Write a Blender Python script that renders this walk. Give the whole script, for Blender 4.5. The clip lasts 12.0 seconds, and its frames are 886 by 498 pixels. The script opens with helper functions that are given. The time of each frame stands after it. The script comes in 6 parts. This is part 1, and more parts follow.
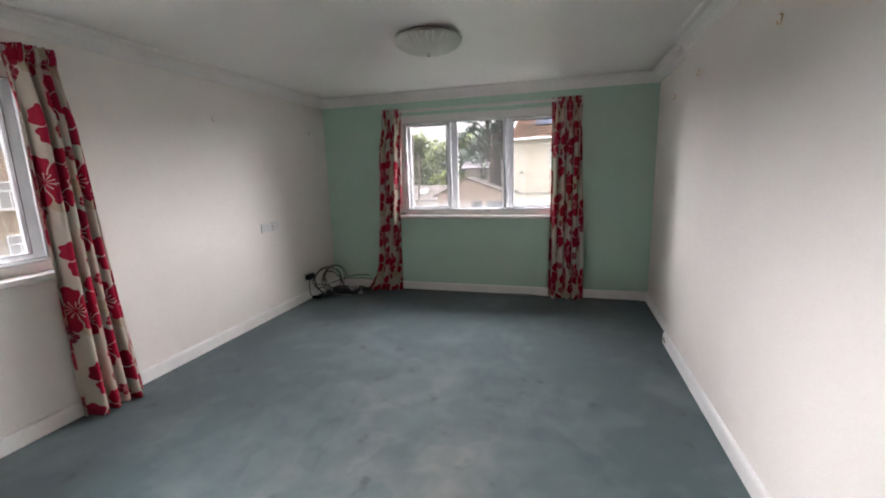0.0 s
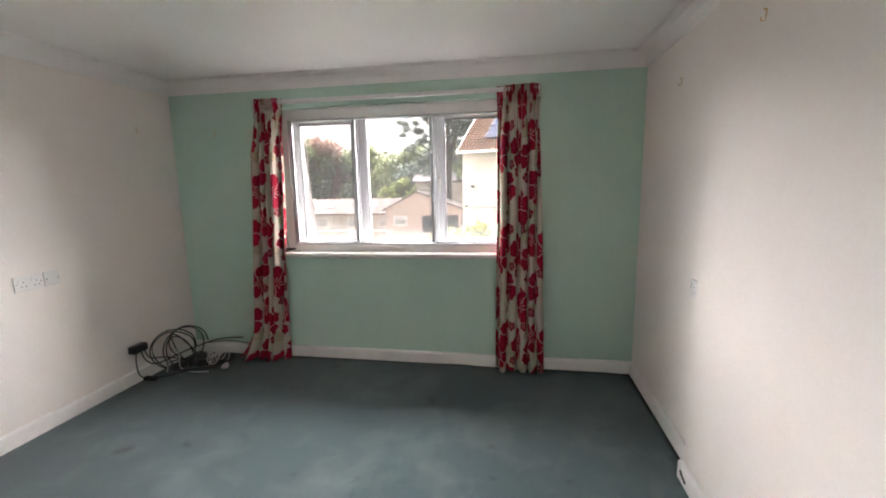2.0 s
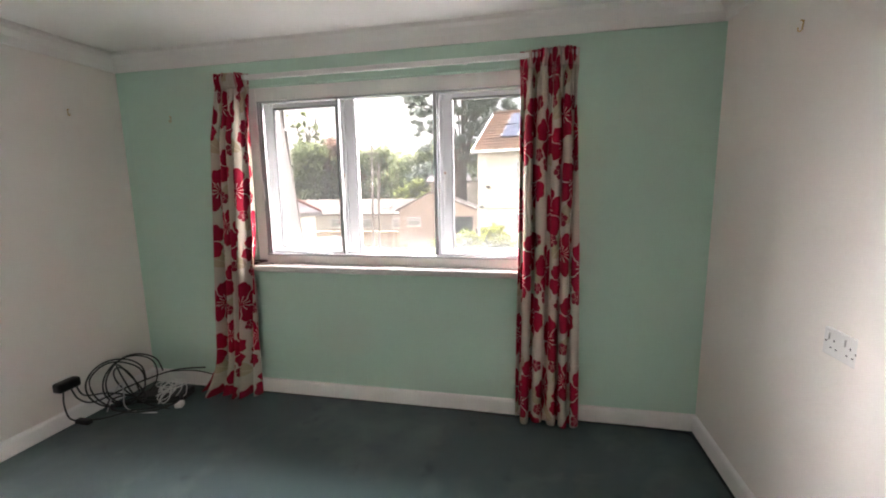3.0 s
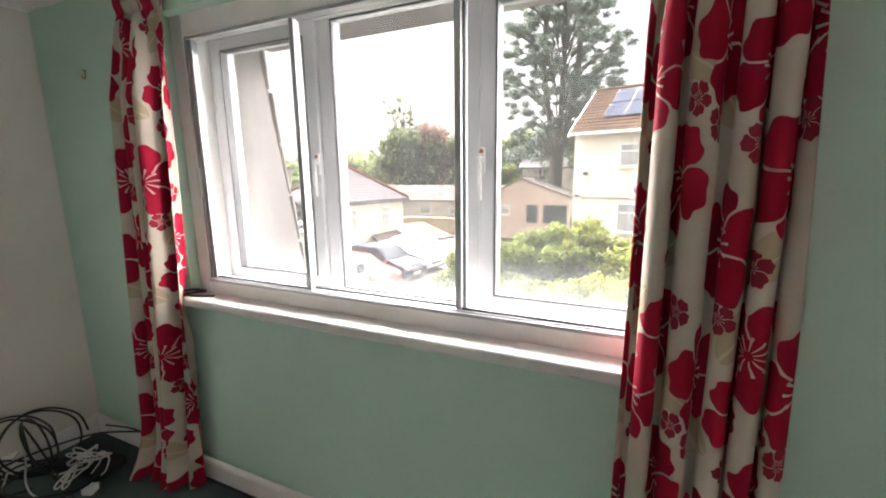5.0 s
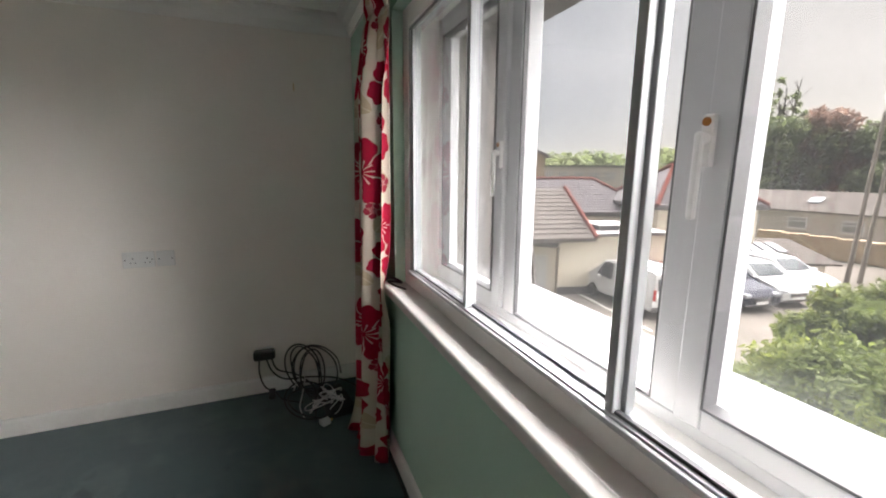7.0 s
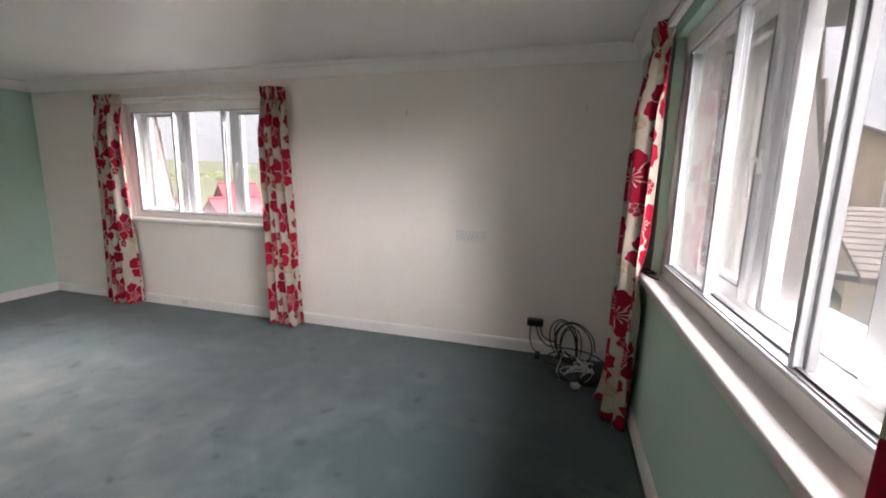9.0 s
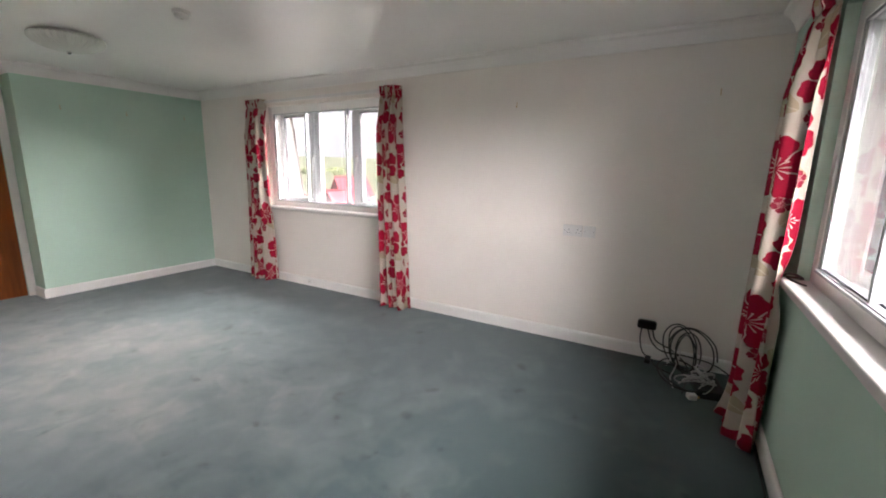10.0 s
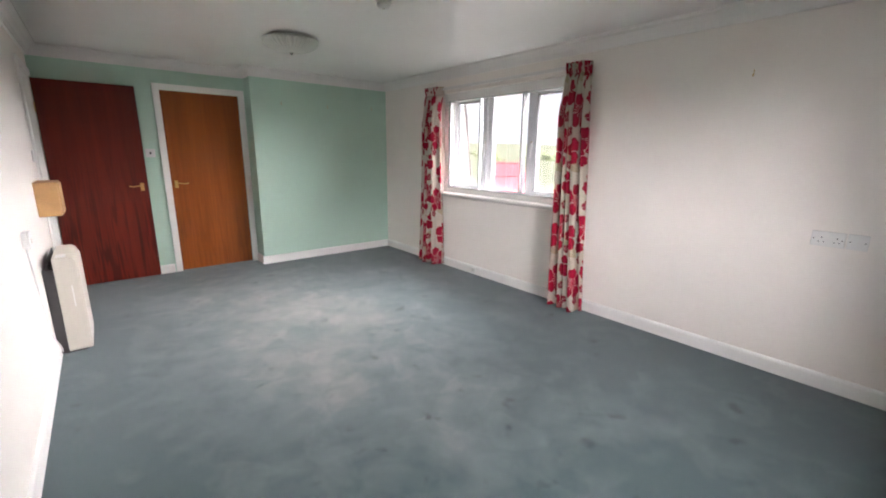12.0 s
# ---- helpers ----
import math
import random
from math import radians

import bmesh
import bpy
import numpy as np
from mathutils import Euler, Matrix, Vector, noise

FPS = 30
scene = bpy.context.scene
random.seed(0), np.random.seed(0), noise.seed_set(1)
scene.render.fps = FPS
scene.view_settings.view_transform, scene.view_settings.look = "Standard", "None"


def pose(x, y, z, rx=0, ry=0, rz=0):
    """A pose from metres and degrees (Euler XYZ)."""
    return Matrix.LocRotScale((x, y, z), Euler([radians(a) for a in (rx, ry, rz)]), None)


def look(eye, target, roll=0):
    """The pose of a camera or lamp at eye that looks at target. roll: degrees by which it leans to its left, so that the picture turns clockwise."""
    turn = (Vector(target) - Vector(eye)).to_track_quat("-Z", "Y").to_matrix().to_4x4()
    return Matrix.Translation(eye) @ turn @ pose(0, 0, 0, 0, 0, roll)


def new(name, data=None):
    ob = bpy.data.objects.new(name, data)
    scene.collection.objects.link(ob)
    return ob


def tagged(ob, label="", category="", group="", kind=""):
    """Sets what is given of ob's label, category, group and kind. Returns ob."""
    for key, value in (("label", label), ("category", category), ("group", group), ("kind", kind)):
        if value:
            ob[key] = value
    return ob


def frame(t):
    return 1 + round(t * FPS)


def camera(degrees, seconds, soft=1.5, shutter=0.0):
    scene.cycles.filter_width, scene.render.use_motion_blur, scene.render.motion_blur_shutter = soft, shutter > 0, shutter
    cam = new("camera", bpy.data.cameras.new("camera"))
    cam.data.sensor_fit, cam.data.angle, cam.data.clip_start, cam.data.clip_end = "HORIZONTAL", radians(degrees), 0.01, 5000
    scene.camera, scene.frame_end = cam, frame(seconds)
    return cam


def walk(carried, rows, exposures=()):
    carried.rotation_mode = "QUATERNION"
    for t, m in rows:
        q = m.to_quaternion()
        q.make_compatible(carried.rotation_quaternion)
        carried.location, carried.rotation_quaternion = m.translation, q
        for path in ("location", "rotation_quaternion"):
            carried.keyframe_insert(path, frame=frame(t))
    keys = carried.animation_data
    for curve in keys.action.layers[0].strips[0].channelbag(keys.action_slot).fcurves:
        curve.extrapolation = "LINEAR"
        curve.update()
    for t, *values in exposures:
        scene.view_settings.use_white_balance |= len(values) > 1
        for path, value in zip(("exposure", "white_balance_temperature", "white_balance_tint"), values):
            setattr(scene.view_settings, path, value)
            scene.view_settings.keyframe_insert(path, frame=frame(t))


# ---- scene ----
cam = camera(94.0, 12.0, 1.9)
EXPOSURES = [(0, 5.3, 6200, 16), (1, 5.52, 6350, 17), (3, 5.95, 6500, 16), (5, 5.72, 6500, 12), (6, 5.15, 6450, 12), (7, 4.77, 6450, 12), (9, 5.25, 6450, 18), (10.5, 5.6, 6450, 18), (11, 5.64, 6350, 18), (12, 5.6, 6280, 18)]
PATH = [
    (0, (0.172, -0.167, 1.366), (-0.376, 1.722, 1.002), -1.7),
    (0.5, (0.205, 0.192, 1.39), (-0.246, 2.112, 1.061), -1.5),
    (1, (0.157, 0.565, 1.406), (-0.214, 2.506, 1.094), -1.1),
    (1.5, (0.153, 0.941, 1.391), (-0.155, 2.894, 1.092), -1.2),
    (2, (0.171, 1.289, 1.407), (-0.161, 3.236, 1.096), -1.1),
    (2.5, (0.13, 1.634, 1.378), (-0.233, 3.577, 1.076), -0.85),
    (3, (0.11, 1.972, 1.384), (-0.292, 3.906, 1.077), -0.95),
    (3.2, (0.104, 2.119, 1.373), (-0.31, 4.051, 1.068), -0.9),
    (5, (0.05, 3.233, 1.392), (-0.765, 5.022, 1.025), -0.7),
    (5.5, (-0.005, 3.457, 1.39), (-1.056, 5.12, 1.027), -0.7),
    (6, (-0.072, 3.67, 1.383), (-1.409, 5.112, 1.018), -0.3),
    (6.5, (-0.044, 3.813, 1.38), (-1.661, 4.929, 1.005), -0.0),
    (7, (0.079, 3.876, 1.376), (-1.743, 4.611, 1.005), 0.4),
    (7.2, (0.144, 3.863, 1.373), (-1.733, 4.443, 1.001), 0.5),
    (8.8, (0.593, 3.889, 1.358), (-1.327, 3.452, 1.012), 1.1),
    (9, (0.602, 3.899, 1.357), (-1.291, 3.353, 1.01), 1.1),
    (9.5, (0.637, 3.88, 1.359), (-1.17, 3.106, 0.994), 0.9),
    (10, (0.668, 3.87, 1.346), (-1.036, 2.894, 0.963), 0.9),
    (10.5, (0.671, 3.836, 1.344), (-0.916, 2.691, 0.930), 0.6),
    (11, (0.682, 3.779, 1.343), (-0.784, 2.49, 0.908), 0.6),
    (11.5, (0.672, 3.684, 1.347), (-0.680, 2.28, 0.899), 0.6),
    (12, (0.606, 3.558, 1.35), (-0.632, 2.055, 0.894), 0.7),
]
walk(cam, [(t, look(eye, target, roll)) for t, eye, target, roll in PATH], EXPOSURES)


# ---- world, sun and exposure ----
SKY = bpy.data.worlds.new("sky")
scene.world = SKY
SKY.use_nodes = True
wn, wl = SKY.node_tree.nodes, SKY.node_tree.links
wn.clear()
w_out = wn.new("ShaderNodeOutputWorld")
w_bg = wn.new("ShaderNodeBackground")
w_sky = wn.new("ShaderNodeTexSky")
w_sky.sky_type, w_sky.sun_disc = "NISHITA", False
w_sky.sun_elevation, w_sky.sun_rotation = radians(19), radians(334)
w_tc = wn.new("ShaderNodeTexCoord")
w_map = wn.new("ShaderNodeMapping")
w_map.inputs["Scale"].default_value = (1, 1, 2.6)
w_noise = wn.new("ShaderNodeTexNoise")
w_noise.inputs["Scale"].default_value, w_noise.inputs["Detail"].default_value = 2.3, 6
w_ramp = wn.new("ShaderNodeValToRGB")
w_ramp.color_ramp.elements[0].position, w_ramp.color_ramp.elements[0].color = 0.34, (0.90, 0.925, 0.955, 1)
w_ramp.color_ramp.elements[1].position, w_ramp.color_ramp.elements[1].color = 0.66, (1.22, 1.22, 1.22, 1)
w_mix = wn.new("ShaderNodeMixRGB")
w_mix.inputs[0].default_value = 0.985
wl.new(w_tc.outputs["Generated"], w_map.inputs[0])
wl.new(w_map.outputs[0], w_noise.inputs["Vector"])
wl.new(w_noise.outputs[0], w_ramp.inputs[0])
wl.new(w_sky.outputs[0], w_mix.inputs[1])
wl.new(w_ramp.outputs[0], w_mix.inputs[2])
wl.new(w_mix.outputs[0], w_bg.inputs[0])
w_bg.inputs[1].default_value = 0.05
wl.new(w_bg.outputs[0], w_out.inputs[0])

sun = new("sun", bpy.data.lights.new("sun", "SUN"))
sun.data.energy, sun.data.angle, sun.data.color = 5.0, radians(150), (1.0, 0.975, 0.945)
sun.matrix_world = look((0, 0, 30), (0.42 * 20, -0.85 * 20, 30 - 0.32 * 20))

# ---- materials ----


def mat(name, col, rough=0.6, metal=0.0, vary=0.1, scale=2.0, fine=80.0, bump=0.15, depth=0.002, spec=0.5, per_object=0.0, second=None):
    """A surface with broad mottling, fine grain and relief."""
    m = bpy.data.materials.new(name)
    m.use_nodes = True
    n, l = m.node_tree.nodes, m.node_tree.links
    b = n["Principled BSDF"]
    b.inputs["Roughness"].default_value, b.inputs["Metallic"].default_value = rough, metal
    b.inputs["Specular IOR Level"].default_value = spec
    tc = n.new("ShaderNodeTexCoord")
    big, small = n.new("ShaderNodeTexNoise"), n.new("ShaderNodeTexNoise")
    big.inputs["Scale"].default_value, big.inputs["Detail"].default_value = scale, 5
    small.inputs["Scale"].default_value, small.inputs["Detail"].default_value = fine, 3
    l.new(tc.outputs["Object"], big.inputs["Vector"])
    l.new(tc.outputs["Object"], small.inputs["Vector"])
    ramp = n.new("ShaderNodeValToRGB")
    lo = second or tuple(c * (1 - vary) for c in col)
    ramp.color_ramp.elements[0].position, ramp.color_ramp.elements[0].color = 0.35, (*lo, 1)
    ramp.color_ramp.elements[1].position, ramp.color_ramp.elements[1].color = 0.65, (*col, 1)
    l.new(big.outputs[0], ramp.inputs[0])
    hsv = n.new("ShaderNodeHueSaturation")
    l.new(ramp.outputs[0], hsv.inputs["Color"])
    val = n.new("ShaderNodeMapRange")
    val.inputs[3].default_value, val.inputs[4].default_value = 1 - vary * 0.6, 1 + vary * 0.6
    l.new(small.outputs[0], val.inputs[0])
    out = val.outputs[0]
    if per_object:
        info, rnd, mul = n.new("ShaderNodeObjectInfo"), n.new("ShaderNodeMapRange"), n.new("ShaderNodeMath")
        rnd.inputs[3].default_value, rnd.inputs[4].default_value = 1 - per_object, 1 + per_object
        mul.operation = "MULTIPLY"
        l.new(info.outputs["Random"], rnd.inputs[0])
        l.new(out, mul.inputs[0])
        l.new(rnd.outputs[0], mul.inputs[1])
        out = mul.outputs[0]
    l.new(out, hsv.inputs["Value"])
    l.new(hsv.outputs[0], b.inputs["Base Color"])
    if bump:
        bp = n.new("ShaderNodeBump")
        bp.inputs["Strength"].default_value, bp.inputs["Distance"].default_value = bump, depth
        l.new(small.outputs[0], bp.inputs["Height"])
        l.new(bp.outputs[0], b.inputs["Normal"])
    return m


def glass_mat(name, mist=0.0, tint=(1, 1, 1)):
    """A thin pane: see-through with a tint that dims the view, a mirror gloss by Fresnel, and a film of misting along
    its foot.
    """
    m = bpy.data.materials.new(name)
    m.use_nodes = True
    n, l = m.node_tree.nodes, m.node_tree.links
    n.clear()
    out, clear, gloss = n.new("ShaderNodeOutputMaterial"), n.new("ShaderNodeBsdfTransparent"), n.new("ShaderNodeBsdfGlossy")
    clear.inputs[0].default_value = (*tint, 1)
    gloss.inputs["Roughness"].default_value = 0.02
    lw, pw, fr, mix = n.new("ShaderNodeLayerWeight"), n.new("ShaderNodeMath"), n.new("ShaderNodeMapRange"), n.new("ShaderNodeMixShader")
    lw.inputs[0].default_value = 0.5
    pw.operation, pw.inputs[1].default_value = "POWER", 4.0
    fr.inputs[3].default_value, fr.inputs[4].default_value = 0.022, 0.6
    l.new(lw.outputs["Facing"], pw.inputs[0])
    l.new(pw.outputs[0], fr.inputs[0])
    l.new(fr.outputs[0], mix.inputs[0])
    l.new(clear.outputs[0], mix.inputs[1])
    l.new(gloss.outputs[0], mix.inputs[2])
    last = mix
    if mist:
        tc, sep, noi = n.new("ShaderNodeTexCoord"), n.new("ShaderNodeSeparateXYZ"), n.new("ShaderNodeTexNoise")
        noi.inputs["Scale"].default_value = 5
        l.new(tc.outputs["Generated"], sep.inputs[0])
        l.new(tc.outputs["Object"], noi.inputs["Vector"])
        add, rng, film, mix2 = n.new("ShaderNodeMath"), n.new("ShaderNodeMapRange"), n.new("ShaderNodeBsdfTranslucent"), n.new("ShaderNodeMixShader")
        add.operation = "MULTIPLY_ADD"
        add.inputs[1].default_value = 0.22
        l.new(noi.outputs[0], add.inputs[0])
        l.new(sep.outputs["Z"], add.inputs[2])
        # misting at the foot; above it a faint film paints haze over the view
        rng.inputs[1].default_value, rng.inputs[2].default_value = 0.10, 0.26
        rng.inputs[3].default_value, rng.inputs[4].default_value = mist, 0.006
        l.new(add.outputs[0], rng.inputs[0])
        l.new(rng.outputs[0], mix2.inputs[0])
        l.new(mix.outputs[0], mix2.inputs[1])
        film.inputs[0].default_value = (0.85, 0.86, 0.88, 1)
        l.new(film.outputs[0], mix2.inputs[2])
        last = mix2
    l.new(last.outputs[0], out.inputs[0])
    return m


def wood_mat(name, light, dark, rough, along=1.4, across=26.0, flame=0.0):
    """Veneer with a grain that runs up the door, broad figure and fine pores."""
    m = bpy.data.materials.new(name)
    m.use_nodes = True
    n, l = m.node_tree.nodes, m.node_tree.links
    b = n["Principled BSDF"]
    b.inputs["Roughness"].default_value = rough
    b.inputs["Specular IOR Level"].default_value = 0.32
    tc, mp, mp2 = n.new("ShaderNodeTexCoord"), n.new("ShaderNodeMapping"), n.new("ShaderNodeMapping")
    mp.inputs["Scale"].default_value, mp2.inputs["Scale"].default_value = (across * 0.35, across * 0.35, along * 0.5), (across * 6, across * 6, along * 2.2)
    a, c = n.new("ShaderNodeTexNoise"), n.new("ShaderNodeTexNoise")
    a.inputs["Scale"].default_value, a.inputs["Detail"].default_value, a.inputs["Distortion"].default_value = 1.0, 4, 0.8
    c.inputs["Scale"].default_value, c.inputs["Detail"].default_value = 1.0, 3
    l.new(tc.outputs["Object"], mp.inputs[0])
    l.new(tc.outputs["Object"], mp2.inputs[0])
    l.new(mp.outputs[0], a.inputs["Vector"])
    l.new(mp2.outputs[0], c.inputs["Vector"])
    mx = n.new("ShaderNodeMixRGB")
    mx.inputs[0].default_value = 0.35
    l.new(a.outputs[0], mx.inputs[1])
    l.new(c.outputs[0], mx.inputs[2])
    r = n.new("ShaderNodeValToRGB")
    r.color_ramp.elements[0].position, r.color_ramp.elements[0].color = 0.28, (*dark, 1)
    r.color_ramp.elements[1].position, r.color_ramp.elements[1].color = 0.70, (*light, 1)
    l.new(mx.outputs[0], r.inputs[0])
    # darker figure that rises from the foot of the leaf
    mp3, wv, sp, low, amt, fig = n.new("ShaderNodeMapping"), n.new("ShaderNodeTexNoise"), n.new("ShaderNodeSeparateXYZ"), n.new("ShaderNodeMapRange"), n.new("ShaderNodeMath"), n.new("ShaderNodeMixRGB")
    mp3.inputs["Scale"].default_value = (26, 26, 1.5)
    wv.inputs["Scale"].default_value, wv.inputs["Distortion"].default_value, wv.inputs["Detail"].default_value = 1.0, 1.3, 1.5
    streak = n.new("ShaderNodeMapRange")
    streak.inputs[1].default_value, streak.inputs[2].default_value = 0.46, 0.62
    l.new(wv.outputs[0], streak.inputs[0])
    low.inputs[1].default_value, low.inputs[2].default_value, low.inputs[3].default_value, low.inputs[4].default_value = 0.5, 1.35, flame, 0.1 * flame
    amt.operation = "MULTIPLY"
    fig.blend_type = "MULTIPLY"
    fig.inputs[2].default_value = (0.35, 0.25, 0.25, 1)
    l.new(tc.outputs["Object"], mp3.inputs[0])
    l.new(mp3.outputs[0], wv.inputs["Vector"])
    l.new(tc.outputs["Object"], sp.inputs[0])
    l.new(sp.outputs["Z"], low.inputs[0])
    l.new(streak.outputs[0], amt.inputs[0])
    l.new(low.outputs[0], amt.inputs[1])
    l.new(amt.outputs[0], fig.inputs[0])
    l.new(r.outputs[0], fig.inputs[1])
    l.new(fig.outputs[0], b.inputs["Base Color"])
    bp = n.new("ShaderNodeBump")
    bp.inputs["Strength"].default_value, bp.inputs["Distance"].default_value = 0.12, 0.001
    l.new(c.outputs[0], bp.inputs["Height"])
    l.new(bp.outputs[0], b.inputs["Normal"])
    return m


def carpet_mat():
    """Blue-green cut pile, trodden paler down the middle of the room, with small dark stains."""
    m = bpy.data.materials.new("carpet")
    m.use_nodes = True
    n, l = m.node_tree.nodes, m.node_tree.links
    b = n["Principled BSDF"]
    b.inputs["Roughness"].default_value = 0.95
    b.inputs["Specular IOR Level"].default_value = 0.15
    b.inputs["Sheen Weight"].default_value = 0.25
    tc = n.new("ShaderNodeTexCoord")

    def noi(scale, detail, dist=0.0):
        t = n.new("ShaderNodeTexNoise")
        t.inputs["Scale"].default_value, t.inputs["Detail"].default_value, t.inputs["Distortion"].default_value = scale, detail, dist
        l.new(tc.outputs["Object"], t.inputs["Vector"])
        return t

    wear, patch, pile, spots = noi(1.3, 8, 0.8), noi(6.0, 8, 0.5), noi(420, 2), noi(6.5, 2)
    sep = n.new("ShaderNodeSeparateXYZ")
    l.new(tc.outputs["Object"], sep.inputs[0])

    def math_(op, a, v):
        k = n.new("ShaderNodeMath")
        k.operation = op
        for i, s in enumerate((a, v)):
            if isinstance(s, (int, float)):
                k.inputs[i].default_value = s
            else:
                l.new(s, k.inputs[i])
        return k.outputs[0]

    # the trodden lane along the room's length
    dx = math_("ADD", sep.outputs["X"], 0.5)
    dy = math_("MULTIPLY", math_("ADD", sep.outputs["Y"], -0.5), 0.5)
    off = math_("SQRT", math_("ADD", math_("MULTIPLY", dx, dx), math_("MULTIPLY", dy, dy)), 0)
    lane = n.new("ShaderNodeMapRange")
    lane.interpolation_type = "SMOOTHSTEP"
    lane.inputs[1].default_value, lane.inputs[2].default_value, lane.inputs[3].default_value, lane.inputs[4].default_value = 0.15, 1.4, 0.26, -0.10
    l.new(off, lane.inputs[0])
    nap, warp, wadd = n.new("ShaderNodeTexVoronoi"), n.new("ShaderNodeVectorMath"), noi(2.2, 3)
    warp.operation = "MULTIPLY_ADD"
    warp.inputs[1].default_value = (0.5, 0.5, 0)
    l.new(wadd.outputs[1], warp.inputs[0])
    l.new(tc.outputs["Object"], warp.inputs[2])
    nap.inputs["Scale"].default_value = 3.6
    l.new(warp.outputs[0], nap.inputs["Vector"])
    tone = n.new("ShaderNodeSeparateColor")
    l.new(nap.outputs["Color"], tone.inputs[0])
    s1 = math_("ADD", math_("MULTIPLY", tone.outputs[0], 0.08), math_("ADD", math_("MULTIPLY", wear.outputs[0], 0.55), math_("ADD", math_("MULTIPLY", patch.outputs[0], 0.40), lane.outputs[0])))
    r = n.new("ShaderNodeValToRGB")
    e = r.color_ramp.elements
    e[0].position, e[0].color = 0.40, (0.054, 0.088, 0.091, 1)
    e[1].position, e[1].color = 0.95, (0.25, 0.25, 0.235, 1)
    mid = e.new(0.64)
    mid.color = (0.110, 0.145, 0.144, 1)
    l.new(s1, r.inputs[0])
    dk = n.new("ShaderNodeMapRange")
    dk.inputs[1].default_value, dk.inputs[2].default_value, dk.inputs[3].default_value, dk.inputs[4].default_value = 0.655, 0.74, 1.0, 0.6
    l.new(spots.outputs[0], dk.inputs[0])
    pv = n.new("ShaderNodeMapRange")
    pv.inputs[3].default_value, pv.inputs[4].default_value = 0.7, 1.3
    l.new(pile.outputs[0], pv.inputs[0])
    hs = n.new("ShaderNodeHueSaturation")
    l.new(math_("MULTIPLY", dk.outputs[0], pv.outputs[0]), hs.inputs["Value"])
    l.new(r.outputs[0], hs.inputs["Color"])
    l.new(hs.outputs[0], b.inputs["Base Color"])
    bp = n.new("ShaderNodeBump")
    bp.inputs["Strength"].default_value, bp.inputs["Distance"].default_value = 0.5, 0.004
    l.new(math_("ADD", pile.outputs[0], math_("MULTIPLY", patch.outputs[0], 1.5)), bp.inputs["Height"])
    l.new(bp.outputs[0], b.inputs["Normal"])
    return m


